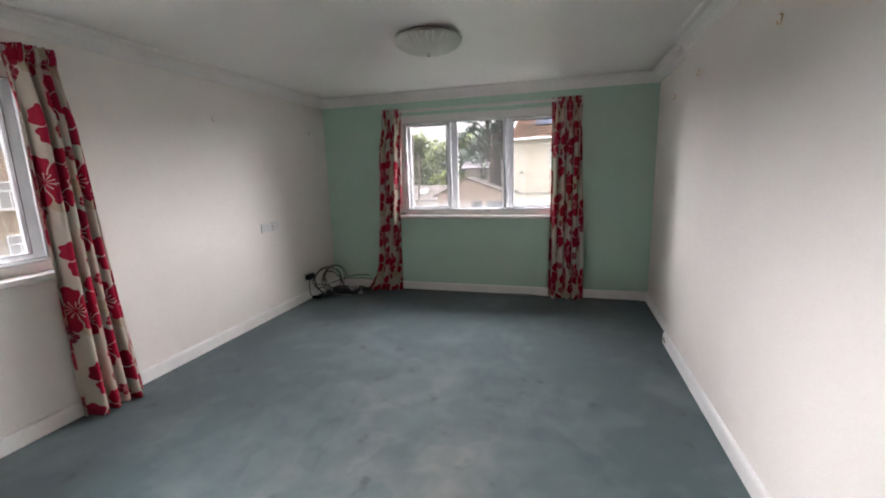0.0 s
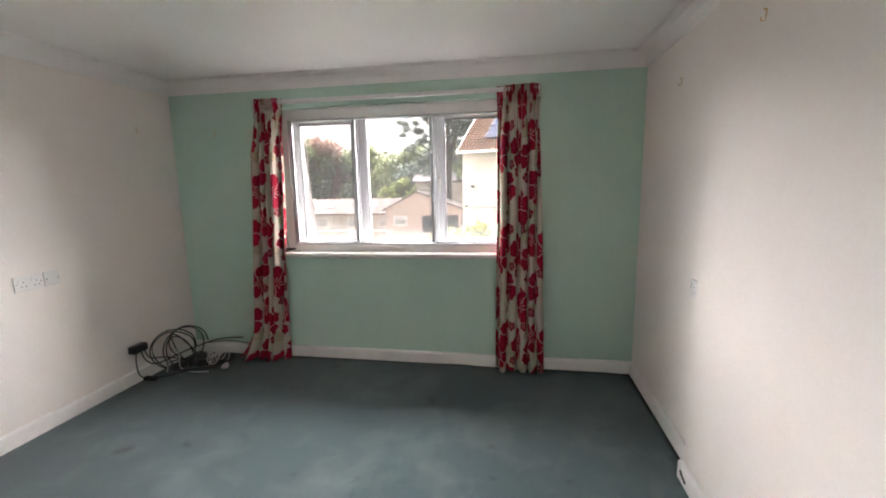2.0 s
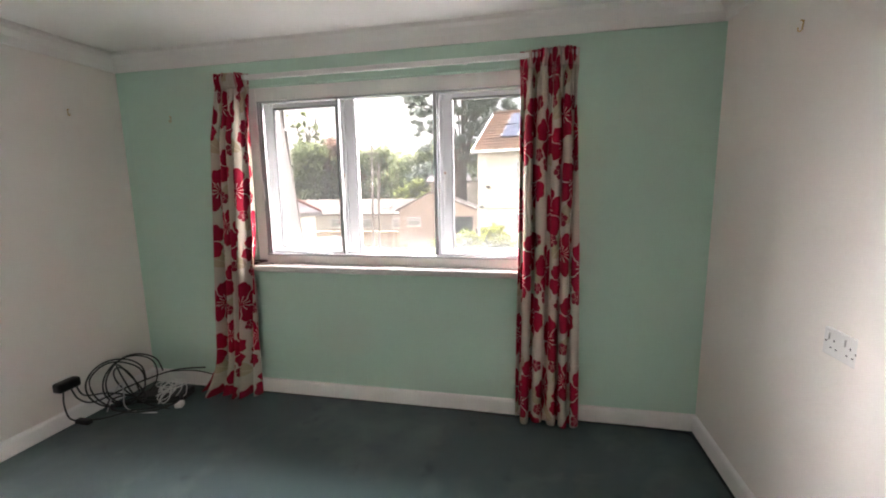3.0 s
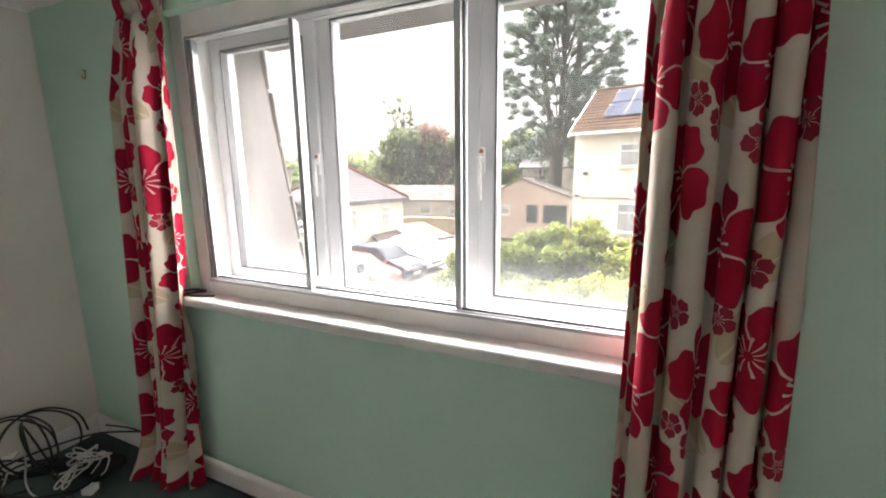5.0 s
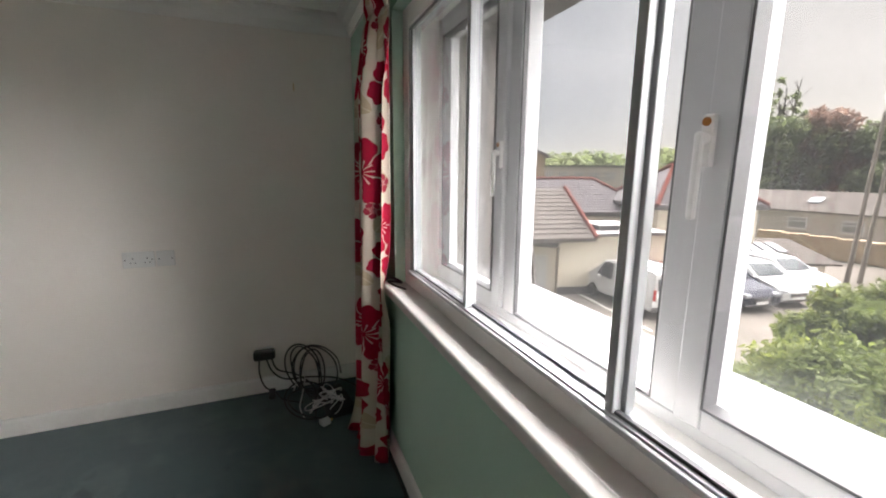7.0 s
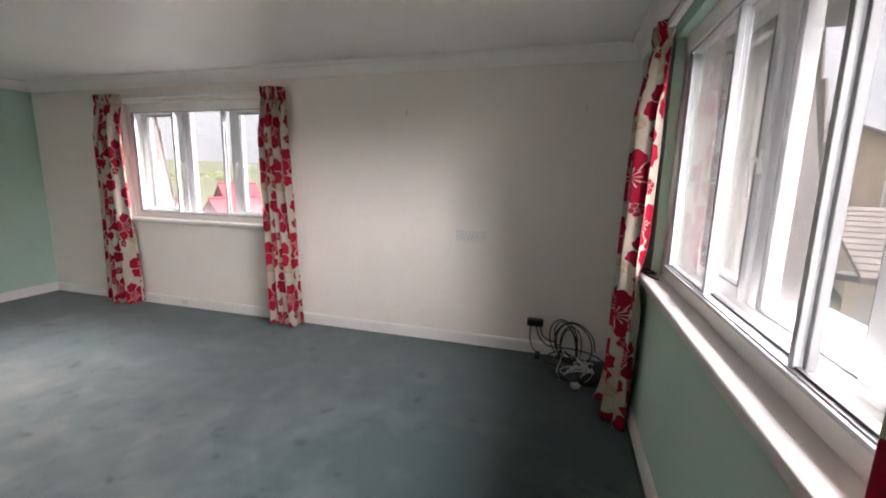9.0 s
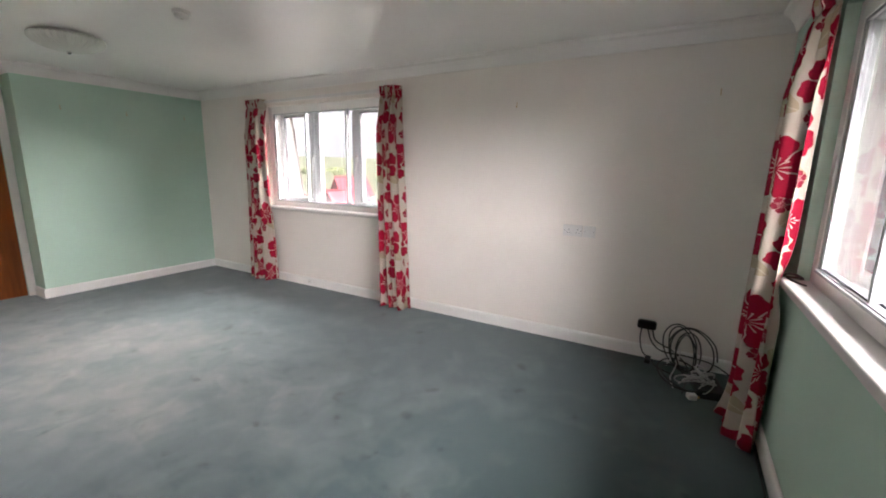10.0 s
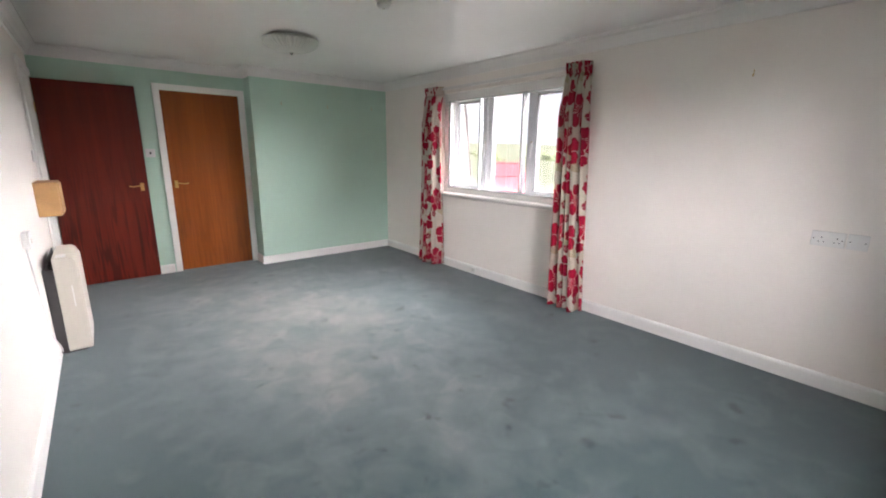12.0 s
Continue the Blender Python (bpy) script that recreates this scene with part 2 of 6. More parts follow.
def print_mat():
    """Cream cotton printed with large red five-petalled blossoms, small ones and beige leaves; repeats every 0.64 by 0.70 m of cloth."""
    m = bpy.data.materials.new("floral_print")
    m.use_nodes = True
    n, l = m.node_tree.nodes, m.node_tree.links
    b = n["Principled BSDF"]
    b.inputs["Roughness"].default_value = 0.9
    b.inputs["Specular IOR Level"].default_value = 0.2
    uv = n.new("ShaderNodeUVMap")
    uv.uv_map = "cloth"
    wob = n.new("ShaderNodeTexNoise")
    wob.inputs["Scale"].default_value, wob.inputs["Detail"].default_value = 14, 2
    l.new(uv.outputs[0], wob.inputs["Vector"])
    wsc, wad = n.new("ShaderNodeVectorMath"), n.new("ShaderNodeVectorMath")
    wsc.operation, wad.operation = "MULTIPLY_ADD", "ADD"
    wsc.inputs[1].default_value, wsc.inputs[2].default_value = (0.022, 0.022, 0), (-0.011, -0.011, 0)
    l.new(wob.outputs[1], wsc.inputs[0])
    l.new(uv.outputs[0], wad.inputs[0])
    l.new(wsc.outputs[0], wad.inputs[1])

    def op(kind, *a):
        k = n.new("ShaderNodeMath")
        k.operation = kind
        for i, s in enumerate(a):
            if isinstance(s, (int, float)):
                k.inputs[i].default_value = s
            else:
                l.new(s, k.inputs[i])
        return k.outputs[0]

    def local(cx, cy):
        s, w, p = n.new("ShaderNodeVectorMath"), n.new("ShaderNodeVectorMath"), n.new("ShaderNodeSeparateXYZ")
        s.operation, w.operation = "SUBTRACT", "WRAP"
        s.inputs[1].default_value = (cx, cy, 0)
        l.new(wad.outputs[0], s.inputs[0])
        l.new(s.outputs[0], w.inputs[0])
        w.inputs[1].default_value, w.inputs[2].default_value = (-0.32, -0.35, -1), (0.32, 0.35, 1)
        l.new(w.outputs[0], p.inputs[0])
        return p.outputs["X"], p.outputs["Y"]

    def over(below, colour, mask):
        k = n.new("ShaderNodeMixRGB")
        l.new(mask, k.inputs[0])
        l.new(below, k.inputs[1])
        k.inputs[2].default_value = (*colour, 1)
        return k.outputs[0]

    def leaf(below, cx, cy, length, width, turn):
        x, y = local(cx, cy)
        c, s = math.cos(turn), math.sin(turn)
        a = op("ADD", op("MULTIPLY", x, c / length), op("MULTIPLY", y, s / length))
        d = op("ADD", op("MULTIPLY", x, -s / width), op("MULTIPLY", y, c / width))
        inside = op("LESS_THAN", op("ADD", op("ABSOLUTE", a), op("MULTIPLY", d, d)), 1.0)
        vein = op("LESS_THAN", op("ABSOLUTE", d), 0.05)
        return over(over(below, (0.42, 0.34, 0.24), inside), (0.52, 0.44, 0.33), op("MULTIPLY", inside, vein))

    def bloom(below, cx, cy, radius, turn, red):
        x, y = local(cx, cy)
        r = op("SQRT", op("ADD", op("MULTIPLY", x, x), op("MULTIPLY", y, y)))
        th = op("ADD", op("ARCTAN2", y, x), turn)
        lobe = op("ABSOLUTE", op("COSINE", op("MULTIPLY", th, 2.5)))
        frill = op("MULTIPLY", op("COSINE", op("ADD", op("MULTIPLY", th, 15.0), 1.0)), 0.035)
        edge = op("MULTIPLY", op("ADD", op("ADD", op("MULTIPLY", op("POWER", lobe, 0.5), 0.34), frill), 0.62), radius)
        petal = op("LESS_THAN", r, edge)
        bent = op("ABSOLUTE", op("COSINE", op("MULTIPLY", op("ADD", th, op("MULTIPLY", op("SINE", op("MULTIPLY", r, 9.0 / radius)), 0.07)), 2.5)))
        seam = op("MULTIPLY", op("LESS_THAN", op("MULTIPLY", bent, r), 0.05 * radius), op("GREATER_THAN", r, radius * 0.3))
        rays = op("MULTIPLY", op("GREATER_THAN", op("COSINE", op("MULTIPLY", th, 11.0)), 0.72), op("LESS_THAN", r, radius * 0.36))
        rays = op("MULTIPLY", rays, op("GREATER_THAN", r, radius * 0.08))
        done = over(below, red, petal)
        return over(done, (0.60, 0.44, 0.40), op("MULTIPLY", petal, op("MAXIMUM", seam, rays)))

    base = n.new("ShaderNodeValToRGB")
    weave = n.new("ShaderNodeTexNoise")
    weave.inputs["Scale"].default_value = 9
    l.new(uv.outputs[0], weave.inputs["Vector"])
    base.color_ramp.elements[0].color, base.color_ramp.elements[1].color = (0.47, 0.405, 0.34, 1), (0.56, 0.49, 0.42, 1)
    l.new(weave.outputs[0], base.inputs[0])
    c = base.outputs[0]
    for cx, cy, ln, wd, tn in ((0.10, 0.06, 0.10, 0.05, 0.4), (0.40, 0.36, 0.11, 0.055, 2.6), (0.56, 0.60, 0.09, 0.05, 0.9), (0.20, 0.44, 0.09, 0.045, -0.5)):
        c = leaf(c, cx, cy, ln, wd, tn)
    deep, soft = (0.31, 0.006, 0.03), (0.25, 0.018, 0.038)
    for cx, cy, rad, tn, red in ((0.14, 0.20, 0.135, 0.3, deep), (0.46, 0.07, 0.138, 1.0, deep), (0.34, 0.47, 0.14, 2.0, deep), (0.06, 0.55, 0.118, 0.2, deep), (0.58, 0.40, 0.108, 1.5, deep),
                                 (0.22, 0.36, 0.036, 0.2, soft), (0.29, 0.31, 0.042, 1.2, soft), (0.55, 0.27, 0.04, 0.6, soft), (0.21, 0.62, 0.04, 1.7, soft), (0.50, 0.62, 0.036, 0.4, soft), (0.05, 0.03, 0.04, 0.9, soft)):
        c = bloom(c, cx, cy, rad, tn, red)
    l.new(c, b.inputs["Base Color"])
    fine = n.new("ShaderNodeTexNoise")
    fine.inputs["Scale"].default_value = 350
    l.new(uv.outputs[0], fine.inputs["Vector"])
    bp = n.new("ShaderNodeBump")
    bp.inputs["Strength"].default_value, bp.inputs["Distance"].default_value = 0.2, 0.001
    l.new(fine.outputs[0], bp.inputs["Height"])
    l.new(bp.outputs[0], b.inputs["Normal"])
    return m


M_CREAM = mat("cream_wallpaint", (0.84, 0.79, 0.74), 0.75, vary=0.05, scale=1.2, fine=140, bump=0.09, depth=0.002)
M_MINT = mat("mint_wallpaint", (0.49, 0.675, 0.56), 0.7, vary=0.05, scale=1.2, fine=140, bump=0.09, depth=0.002)
M_CEIL = mat("ceiling_paint", (0.88, 0.865, 0.84), 0.33, vary=0.05, scale=1.0, fine=60, bump=0.1, depth=0.002)
M_COVE = mat("coving_paint", (0.83, 0.81, 0.785), 0.55, vary=0.05, scale=2, fine=70, bump=0.1)
M_GLOSS = mat("white_gloss_paint", (0.86, 0.845, 0.82), 0.4, vary=0.06, scale=3, fine=50, bump=0.12, depth=0.001, spec=0.25)
M_BOARD = mat("off_white_board_paint", (0.66, 0.635, 0.61), 0.42, vary=0.08, scale=3, fine=50, bump=0.12, depth=0.001, spec=0.2)
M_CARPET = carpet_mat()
M_UPVC = mat("white_plastic_frame", (0.63, 0.635, 0.645), 0.35, vary=0.04, scale=4, fine=60, bump=0.03, spec=0.3)
M_ALU = mat("brushed_aluminium", (0.44, 0.45, 0.465), 0.4, metal=0.35, vary=0.1, scale=6, fine=120, bump=0.05)
M_GASKET = mat("grey_gasket", (0.10, 0.10, 0.105), 0.6, vary=0.1)
# grey tint stands in for lower outdoor brightness; shadowless panes let sunlight in undimmed
M_GLASS = glass_mat("view_dimming_glass", tint=(0.80, 0.80, 0.80))
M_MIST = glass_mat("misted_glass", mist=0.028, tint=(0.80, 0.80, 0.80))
M_PRINT = print_mat()
M_MAHOGANY = wood_mat("mahogany_veneer", (0.175, 0.019, 0.007), (0.095, 0.009, 0.0035), 0.36, flame=0.85)
M_TEAK = wood_mat("teak_veneer", (0.36, 0.096, 0.013), (0.24, 0.058, 0.008), 0.38, flame=0.25)
M_BRASS = mat("brass", (0.62, 0.42, 0.16), 0.3, metal=1.0, vary=0.1, bump=0.05)
M_BLACK = mat("black_plastic", (0.015, 0.014, 0.014), 0.45, vary=0.15, bump=0.05)
M_WHITEP = mat("white_plastic", (0.74, 0.73, 0.71), 0.35, vary=0.04, bump=0.02)
M_IVORY = mat("ivory_enamel", (0.58, 0.54, 0.47), 0.35, vary=0.05, bump=0.04)
M_CHAR = mat("charcoal_metal", (0.06, 0.055, 0.055), 0.55, vary=0.15, bump=0.08)
M_FROST = mat("frosted_glass_shade", (0.60, 0.61, 0.55), 0.28, vary=0.05, bump=0.05)
M_CHROME = mat("chrome", (0.7, 0.7, 0.7), 0.15, metal=1.0, vary=0.05, bump=0)
M_OAK = mat("pale_varnished_wood", (0.50, 0.29, 0.12), 0.4, vary=0.2, scale=5, fine=70, bump=0.08)
M_RUST = mat("rust_stain", (0.45, 0.17, 0.03), 0.8, vary=0.3)
M_STEEL = mat("dull_steel", (0.22, 0.2, 0.18), 0.5, metal=0.7, vary=0.2)
# outdoors
M_CHEEK = mat("roughcast_render", (0.18, 0.165, 0.156), 0.9, vary=0.26, scale=4, fine=34, bump=0.3, depth=0.006, spec=0.0)
M_LEAD = mat("grey_flat_roofing", (0.26, 0.265, 0.275), 0.8, vary=0.25, scale=3, fine=40, bump=0.2, spec=0.0)
M_EDGE = mat("weathered_slate_edge", (0.19, 0.165, 0.15), 0.95, vary=0.3, scale=6, fine=30, bump=0.4, depth=0.01, per_object=0.15, spec=0.0)
M_SLATE = mat("slate", (0.115, 0.105, 0.108), 0.95, vary=0.3, scale=1.5, fine=9, bump=0.4, depth=0.02, per_object=0.15, spec=0.0)
M_SLATE2 = mat("brown_slate", (0.10, 0.088, 0.08), 0.95, vary=0.3, scale=1.5, fine=9, bump=0.4, depth=0.02, spec=0.0)
M_TILE = mat("orange_brown_tile", (0.075, 0.045, 0.031), 0.9, vary=0.35, scale=1.2, fine=10, bump=0.4, depth=0.02, per_object=0.14, second=(0.05, 0.033, 0.024), spec=0.0)
M_RIDGE = mat("terracotta_ridge", (0.11, 0.036, 0.03), 0.8, vary=0.2, spec=0.0)
M_RENDC = mat("cream_render", (0.57, 0.515, 0.43), 0.9, vary=0.08, scale=0.5, fine=20, bump=0.3, depth=0.01, spec=0.0)
M_RENDP = mat("pinkish_render", (0.40, 0.325, 0.285), 0.9, vary=0.12, scale=0.5, fine=20, bump=0.3, depth=0.01, spec=0.0)
M_RENDG = mat("pale_grey_render", (0.45, 0.42, 0.38), 0.9, vary=0.12, scale=0.5, fine=20, bump=0.3, depth=0.01, spec=0.0)
M_STONE = mat("rubble_stone", (0.34, 0.27, 0.19), 0.9, vary=0.35, scale=2.5, fine=6, bump=0.8, depth=0.04, spec=0.0)
M_DGLASS = mat("dark_window_glass", (0.05, 0.055, 0.06), 0.2, vary=0.25, scale=1.0, bump=0, spec=0.06)
M_NET = mat("net_curtained_glass", (0.30, 0.30, 0.29), 0.15, vary=0.3, scale=2.0, bump=0, spec=0.06)
M_SOLAR = mat("solar_cell", (0.02, 0.025, 0.045), 0.5, vary=0.1, bump=0, spec=0.02)
M_TARMAC = mat("worn_tarmac", (0.135, 0.12, 0.105), 0.95, vary=0.2, scale=0.4, fine=30, bump=0.4, depth=0.01, spec=0.0)
M_PAINTL = mat("road_paint", (0.7, 0.68, 0.62), 0.8, vary=0.2, spec=0.0)
M_GRASS = mat("rough_grass", (0.058, 0.062, 0.042), 0.95, vary=0.4, scale=0.3, fine=6, bump=0.6, depth=0.05, spec=0.0)
M_POLE = mat("weathered_pole_timber", (0.17, 0.15, 0.13), 0.95, vary=0.25, scale=2, fine=14, bump=0.6, depth=0.02, spec=0.0)
M_BARK = mat("bark", (0.065, 0.054, 0.044), 0.95, vary=0.3, scale=2, fine=14, bump=0.8, depth=0.03, spec=0.0)
M_RUBBER = mat("rubber", (0.02, 0.02, 0.02), 0.85, spec=0.0)
M_RED = mat("red_car_paint", (0.15, 0.024, 0.014), 0.5, vary=0.04, bump=0, spec=0.06)
M_NAVY = mat("dark_grey_car_paint", (0.03, 0.03, 0.042), 0.5, vary=0.06, bump=0, spec=0.06)
M_WHITE = mat("white_car_paint", (0.52, 0.52, 0.52), 0.5, vary=0.04, bump=0, spec=0.06)
M_YELLOW = mat("yellow_plate", (0.65, 0.48, 0.03), 0.5, spec=0.0)
M_LAMPW = mat("headlamp_glass", (0.4, 0.41, 0.43), 0.3, bump=0, spec=0.0)
M_LAMPR = mat("tail_lamp_glass", (0.35, 0.02, 0.02), 0.2, bump=0, spec=0.0)
M_REDROOF = mat("deep_red_roofing", (0.15, 0.03, 0.035), 0.9, vary=0.3, spec=0.0)
M_CONE = mat("orange_plastic", (0.75, 0.14, 0.03), 0.5, spec=0.0)
M_SHADECORE = mat("shrub_shade_core", (0.04, 0.05, 0.016), 0.95, vary=0.4, scale=3, fine=12, bump=0.6, depth=0.05, spec=0.0)


def leaf_mat(name, light, dark, scale):
    m = mat(name, light, 0.65, vary=0.25, scale=scale, fine=20, bump=0, second=dark)
    n, l = m.node_tree.nodes, m.node_tree.links
    b = n["Principled BSDF"]
    geo, rng, hsv = n.new("ShaderNodeNewGeometry"), n.new("ShaderNodeMapRange"), n.new("ShaderNodeHueSaturation")
    rng.inputs[3].default_value, rng.inputs[4].default_value = 0.6, 1.45
    l.new(geo.outputs["Random Per Island"], rng.inputs[0])
    l.new(rng.outputs[0], hsv.inputs["Value"])
    l.new(b.inputs["Base Color"].links[0].from_socket, hsv.inputs["Color"])
    l.new(hsv.outputs[0], b.inputs["Base Color"])
    b.inputs["Specular IOR Level"].default_value = 0.15
    thin, mx = n.new("ShaderNodeBsdfTranslucent"), n.new("ShaderNodeMixShader")
    l.new(hsv.outputs[0], thin.inputs[0])
    mx.inputs[0].default_value = 0.45
    l.new(b.outputs[0], mx.inputs[1])
    l.new(thin.outputs[0], mx.inputs[2])
    l.new(mx.outputs[0], n["Material Output"].inputs[0])
    return m


M_LEAF = leaf_mat("shrub_leaf", (0.14, 0.155, 0.036), (0.085, 0.108, 0.028), 0.5)
M_LEAFY = leaf_mat("yellow_green_leaf", (0.16, 0.17, 0.026), (0.10, 0.12, 0.025), 0.6)
M_CONIFER = leaf_mat("conifer_foliage", (0.105, 0.125, 0.10), (0.07, 0.088, 0.072), 0.3)
M_WOOD = leaf_mat("woodland_leaf", (0.115, 0.13, 0.055), (0.075, 0.095, 0.042), 0.06)
M_COPPER = leaf_mat("copper_leaf", (0.16, 0.095, 0.07), (0.10, 0.065, 0.045), 0.2)

# ---- helpers for building ----


def finish(name, bm, material, parent=None, label="", smooth=False):
    me = bpy.data.meshes.new(name)
    bmesh.ops.recalc_face_normals(bm, faces=bm.faces)
    bm.to_mesh(me)
    bm.free()
    me.materials.append(material)
    if smooth:
        me.shade_smooth()
    ob = new(name, me)
    if parent is not None:
        ob.parent = parent
    return tagged(ob, label)


def part(name, bm, material, parent, label="", smooth=False):
    return finish(name, bm, material, parent, label, smooth)


def thing(name, m, label, category, group="", kind=""):
    ob = new(name)
    ob.matrix_world = m
    ob.empty_display_size = 0.1
    return tagged(ob, label, category, group, kind)


def box(x0, x1, y0, y1, z0, z1, bevel=0.0, bm=None, seg=2):
    """One box, bevelled; added to bm if one is given."""
    b = bmesh.new()
    c = bmesh.ops.create_cube(b, size=1.0)
    bmesh.ops.scale(b, vec=(x1 - x0, y1 - y0, z1 - z0), verts=c["verts"])
    bmesh.ops.translate(b, vec=((x0 + x1) / 2, (y0 + y1) / 2, (z0 + z1) / 2), verts=c["verts"])
    if bevel:
        bmesh.ops.bevel(b, geom=b.edges[:], offset=bevel, segments=seg, profile=0.5, affect="EDGES")
    return merge(bm, b)


def merge(bm, b):
    if bm is None:
        return b
    me = bpy.data.meshes.new("tmp")
    b.to_mesh(me)
    b.free()
    bm.from_mesh(me)
    bpy.data.meshes.remove(me)
    return bm


def cyl(p0, p1, r0, r1=None, seg=14, bm=None):
    p0, p1 = Vector(p0), Vector(p1)
    r1 = r0 if r1 is None else r1
    b = bmesh.new()
    bmesh.ops.create_cone(b, cap_ends=True, segments=seg, radius1=r0, radius2=r1, depth=(p1 - p0).length)
    q = (p1 - p0).to_track_quat("Z", "Y").to_matrix().to_4x4()
    bmesh.ops.transform(b, matrix=Matrix.Translation((p0 + p1) / 2) @ q, verts=b.verts)
    return merge(bm, b)


def lathe(profile, seg=40, bm=None, wave=None):
    """Turns (r, z) pairs about z. wave(angle, r, z) may ripple the radius and height."""
    bm = bm or bmesh.new()
    rings = []
    for r, z in profile:
        ring = []
        for i in range(seg):
            a = 2 * math.pi * i / seg
            rr, zz = wave(a, r, z) if wave else (r, z)
            ring.append(bm.verts.new((rr * math.cos(a), rr * math.sin(a), zz)))
        rings.append(ring)
    for a, b in zip(rings, rings[1:]):
        for i in range(seg):
            bm.faces.new((a[i], a[(i + 1) % seg], b[(i + 1) % seg], b[i]))
    bm.faces.new(rings[0])
    bm.faces.new(rings[-1])
    return bm


def tube(pts, r, seg=7, bm=None, closed=False):
    """A cable along points, smoothed."""
    bm = bm or bmesh.new()
    P = [Vector(p) for p in pts]
    dense = []
    count = len(P)
    for i in range(count if closed else count - 1):
        a, b, c, d = (P[(i - 1) % count], P[i], P[(i + 1) % count], P[(i + 2) % count]) if closed else (P[max(i - 1, 0)], P[i], P[i + 1], P[min(i + 2, count - 1)])
        for k in range(6):
            t = k / 6
            dense.append(0.5 * ((2 * b) + (c - a) * t + (2 * a - 5 * b + 4 * c - d) * t * t + (3 * b - a - 3 * c + d) * t ** 3))
    if not closed:
        dense.append(P[-1])
    rings = []
    for i, p in enumerate(dense):
        q = dense[(i + 1) % len(dense)] if (closed or i + 1 < len(dense)) else p + (p - dense[i - 1])
        d = (q - p).normalized() if (q - p).length > 1e-9 else Vector((0, 0, 1))
        u = d.cross(Vector((0.31, 0.17, 0.93))).normalized()
        v = d.cross(u)
        rings.append([bm.verts.new(p + r * (math.cos(2 * math.pi * k / seg) * u + math.sin(2 * math.pi * k / seg) * v)) for k in range(seg)])
    pairs = list(zip(rings, rings[1:])) + ([(rings[-1], rings[0])] if closed else [])
    for a, b in pairs:
        for k in range(seg):
            bm.faces.new((a[k], a[(k + 1) % seg], b[(k + 1) % seg], b[k]))
    if not closed:
        bm.faces.new(rings[0])
        bm.faces.new(rings[-1])
    return bm


def slab_with_holes(us, vs, thick, holes, place):
    """A wall of given thickness with holes cut right through. place(u, v, w) gives the corner; w runs from 0 to thick."""
    U = sorted(set(us) | {h[0] for h in holes} | {h[1] for h in holes})
    V = sorted(set(vs) | {h[2] for h in holes} | {h[3] for h in holes})
    bm = bmesh.new()
    cache = {}

    def vert(i, j, w):
        if (i, j, w) not in cache:
            cache[i, j, w] = bm.verts.new(place(U[i], V[j], w * thick))
        return cache[i, j, w]

    def solid(i, j):
        if not (0 <= i < len(U) - 1 and 0 <= j < len(V) - 1):
            return False
        u, v = (U[i] + U[i + 1]) / 2, (V[j] + V[j + 1]) / 2
        return not any(h[0] < u < h[1] and h[2] < v < h[3] for h in holes)

    for i in range(len(U) - 1):
        for j in range(len(V) - 1):
            if not solid(i, j):
                continue
            for w in (0, 1):
                bm.faces.new([vert(i, j, w), vert(i + 1, j, w), vert(i + 1, j + 1, w), vert(i, j + 1, w)])
            for di, dj, a, b in ((-1, 0, (i, j), (i, j + 1)), (1, 0, (i + 1, j), (i + 1, j + 1)), (0, -1, (i, j), (i + 1, j)), (0, 1, (i, j + 1), (i + 1, j + 1))):
                if not solid(i + di, j + dj):
                    bm.faces.new([vert(*a, 0), vert(*b, 0), vert(*b, 1), vert(*a, 1)])
    return bm


def sweep(path, profile, inward):
    """Runs a moulding's profile (out from the wall, up) along a line of wall corners, mitred. inward: +1 if the room lies to the left of the line."""
    bm = bmesh.new()
    P = [Vector((x, y)) for x, y in path]
    rings = []
    for i, p in enumerate(P):
        d0 = (p - P[i - 1]).normalized() if i else None
        d1 = (P[i + 1] - p).normalized() if i + 1 < len(P) else None
        n0 = Vector((-d0.y, d0.x)) * inward if d0 else None
        n1 = Vector((-d1.y, d1.x)) * inward if d1 else None
        if n0 and n1:
            off = (n0 + n1) / (1 + n0.dot(n1))
        else:
            off = n0 or n1
        rings.append([bm.verts.new((p.x + off.x * o, p.y + off.y * o, z)) for o, z in profile])
    for a, b in zip(rings, rings[1:]):
        k = len(profile)
        for i in range(k):
            bm.faces.new((a[i], a[(i + 1) % k], b[(i + 1) % k], b[i]))
    bm.faces.new(rings[0])
    bm.faces.new(rings[-1])
    return bm

# ---- the room ----
XW, XE, XR = -2.565, 0.975, 1.04     # west wall, east wall, east recess beyond its step
YN, YS, YD = 4.345, -1.566, -1.812   # north wall, south wall, back of the door recess
YSTEP, XB = 3.22, -0.81              # the step in the east wall; the end of the south bump
ZC, ZCOVE = 2.24, 2.142
SILL, HEAD = 0.875, 2.0
N0, N1 = -1.645, 0.25                # north window opening
W0, W1 = -0.34, 1.52                # west window opening
OUT = 0.29                           # thickness of the outer walls

floor_bm = box(XW - OUT, XR + 0.2, YD - 0.2, YN + OUT, -0.25, 0.0)
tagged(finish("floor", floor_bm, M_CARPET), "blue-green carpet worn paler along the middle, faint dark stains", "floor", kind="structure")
ceil_bm = box(XW - OUT, XR + 0.2, YD - 0.2, YN + OUT, ZC, ZC + 0.2)
tagged(finish("ceiling", ceil_bm, M_CEIL), "white painted plaster ceiling with a slight sheen", "ceiling", kind="structure")

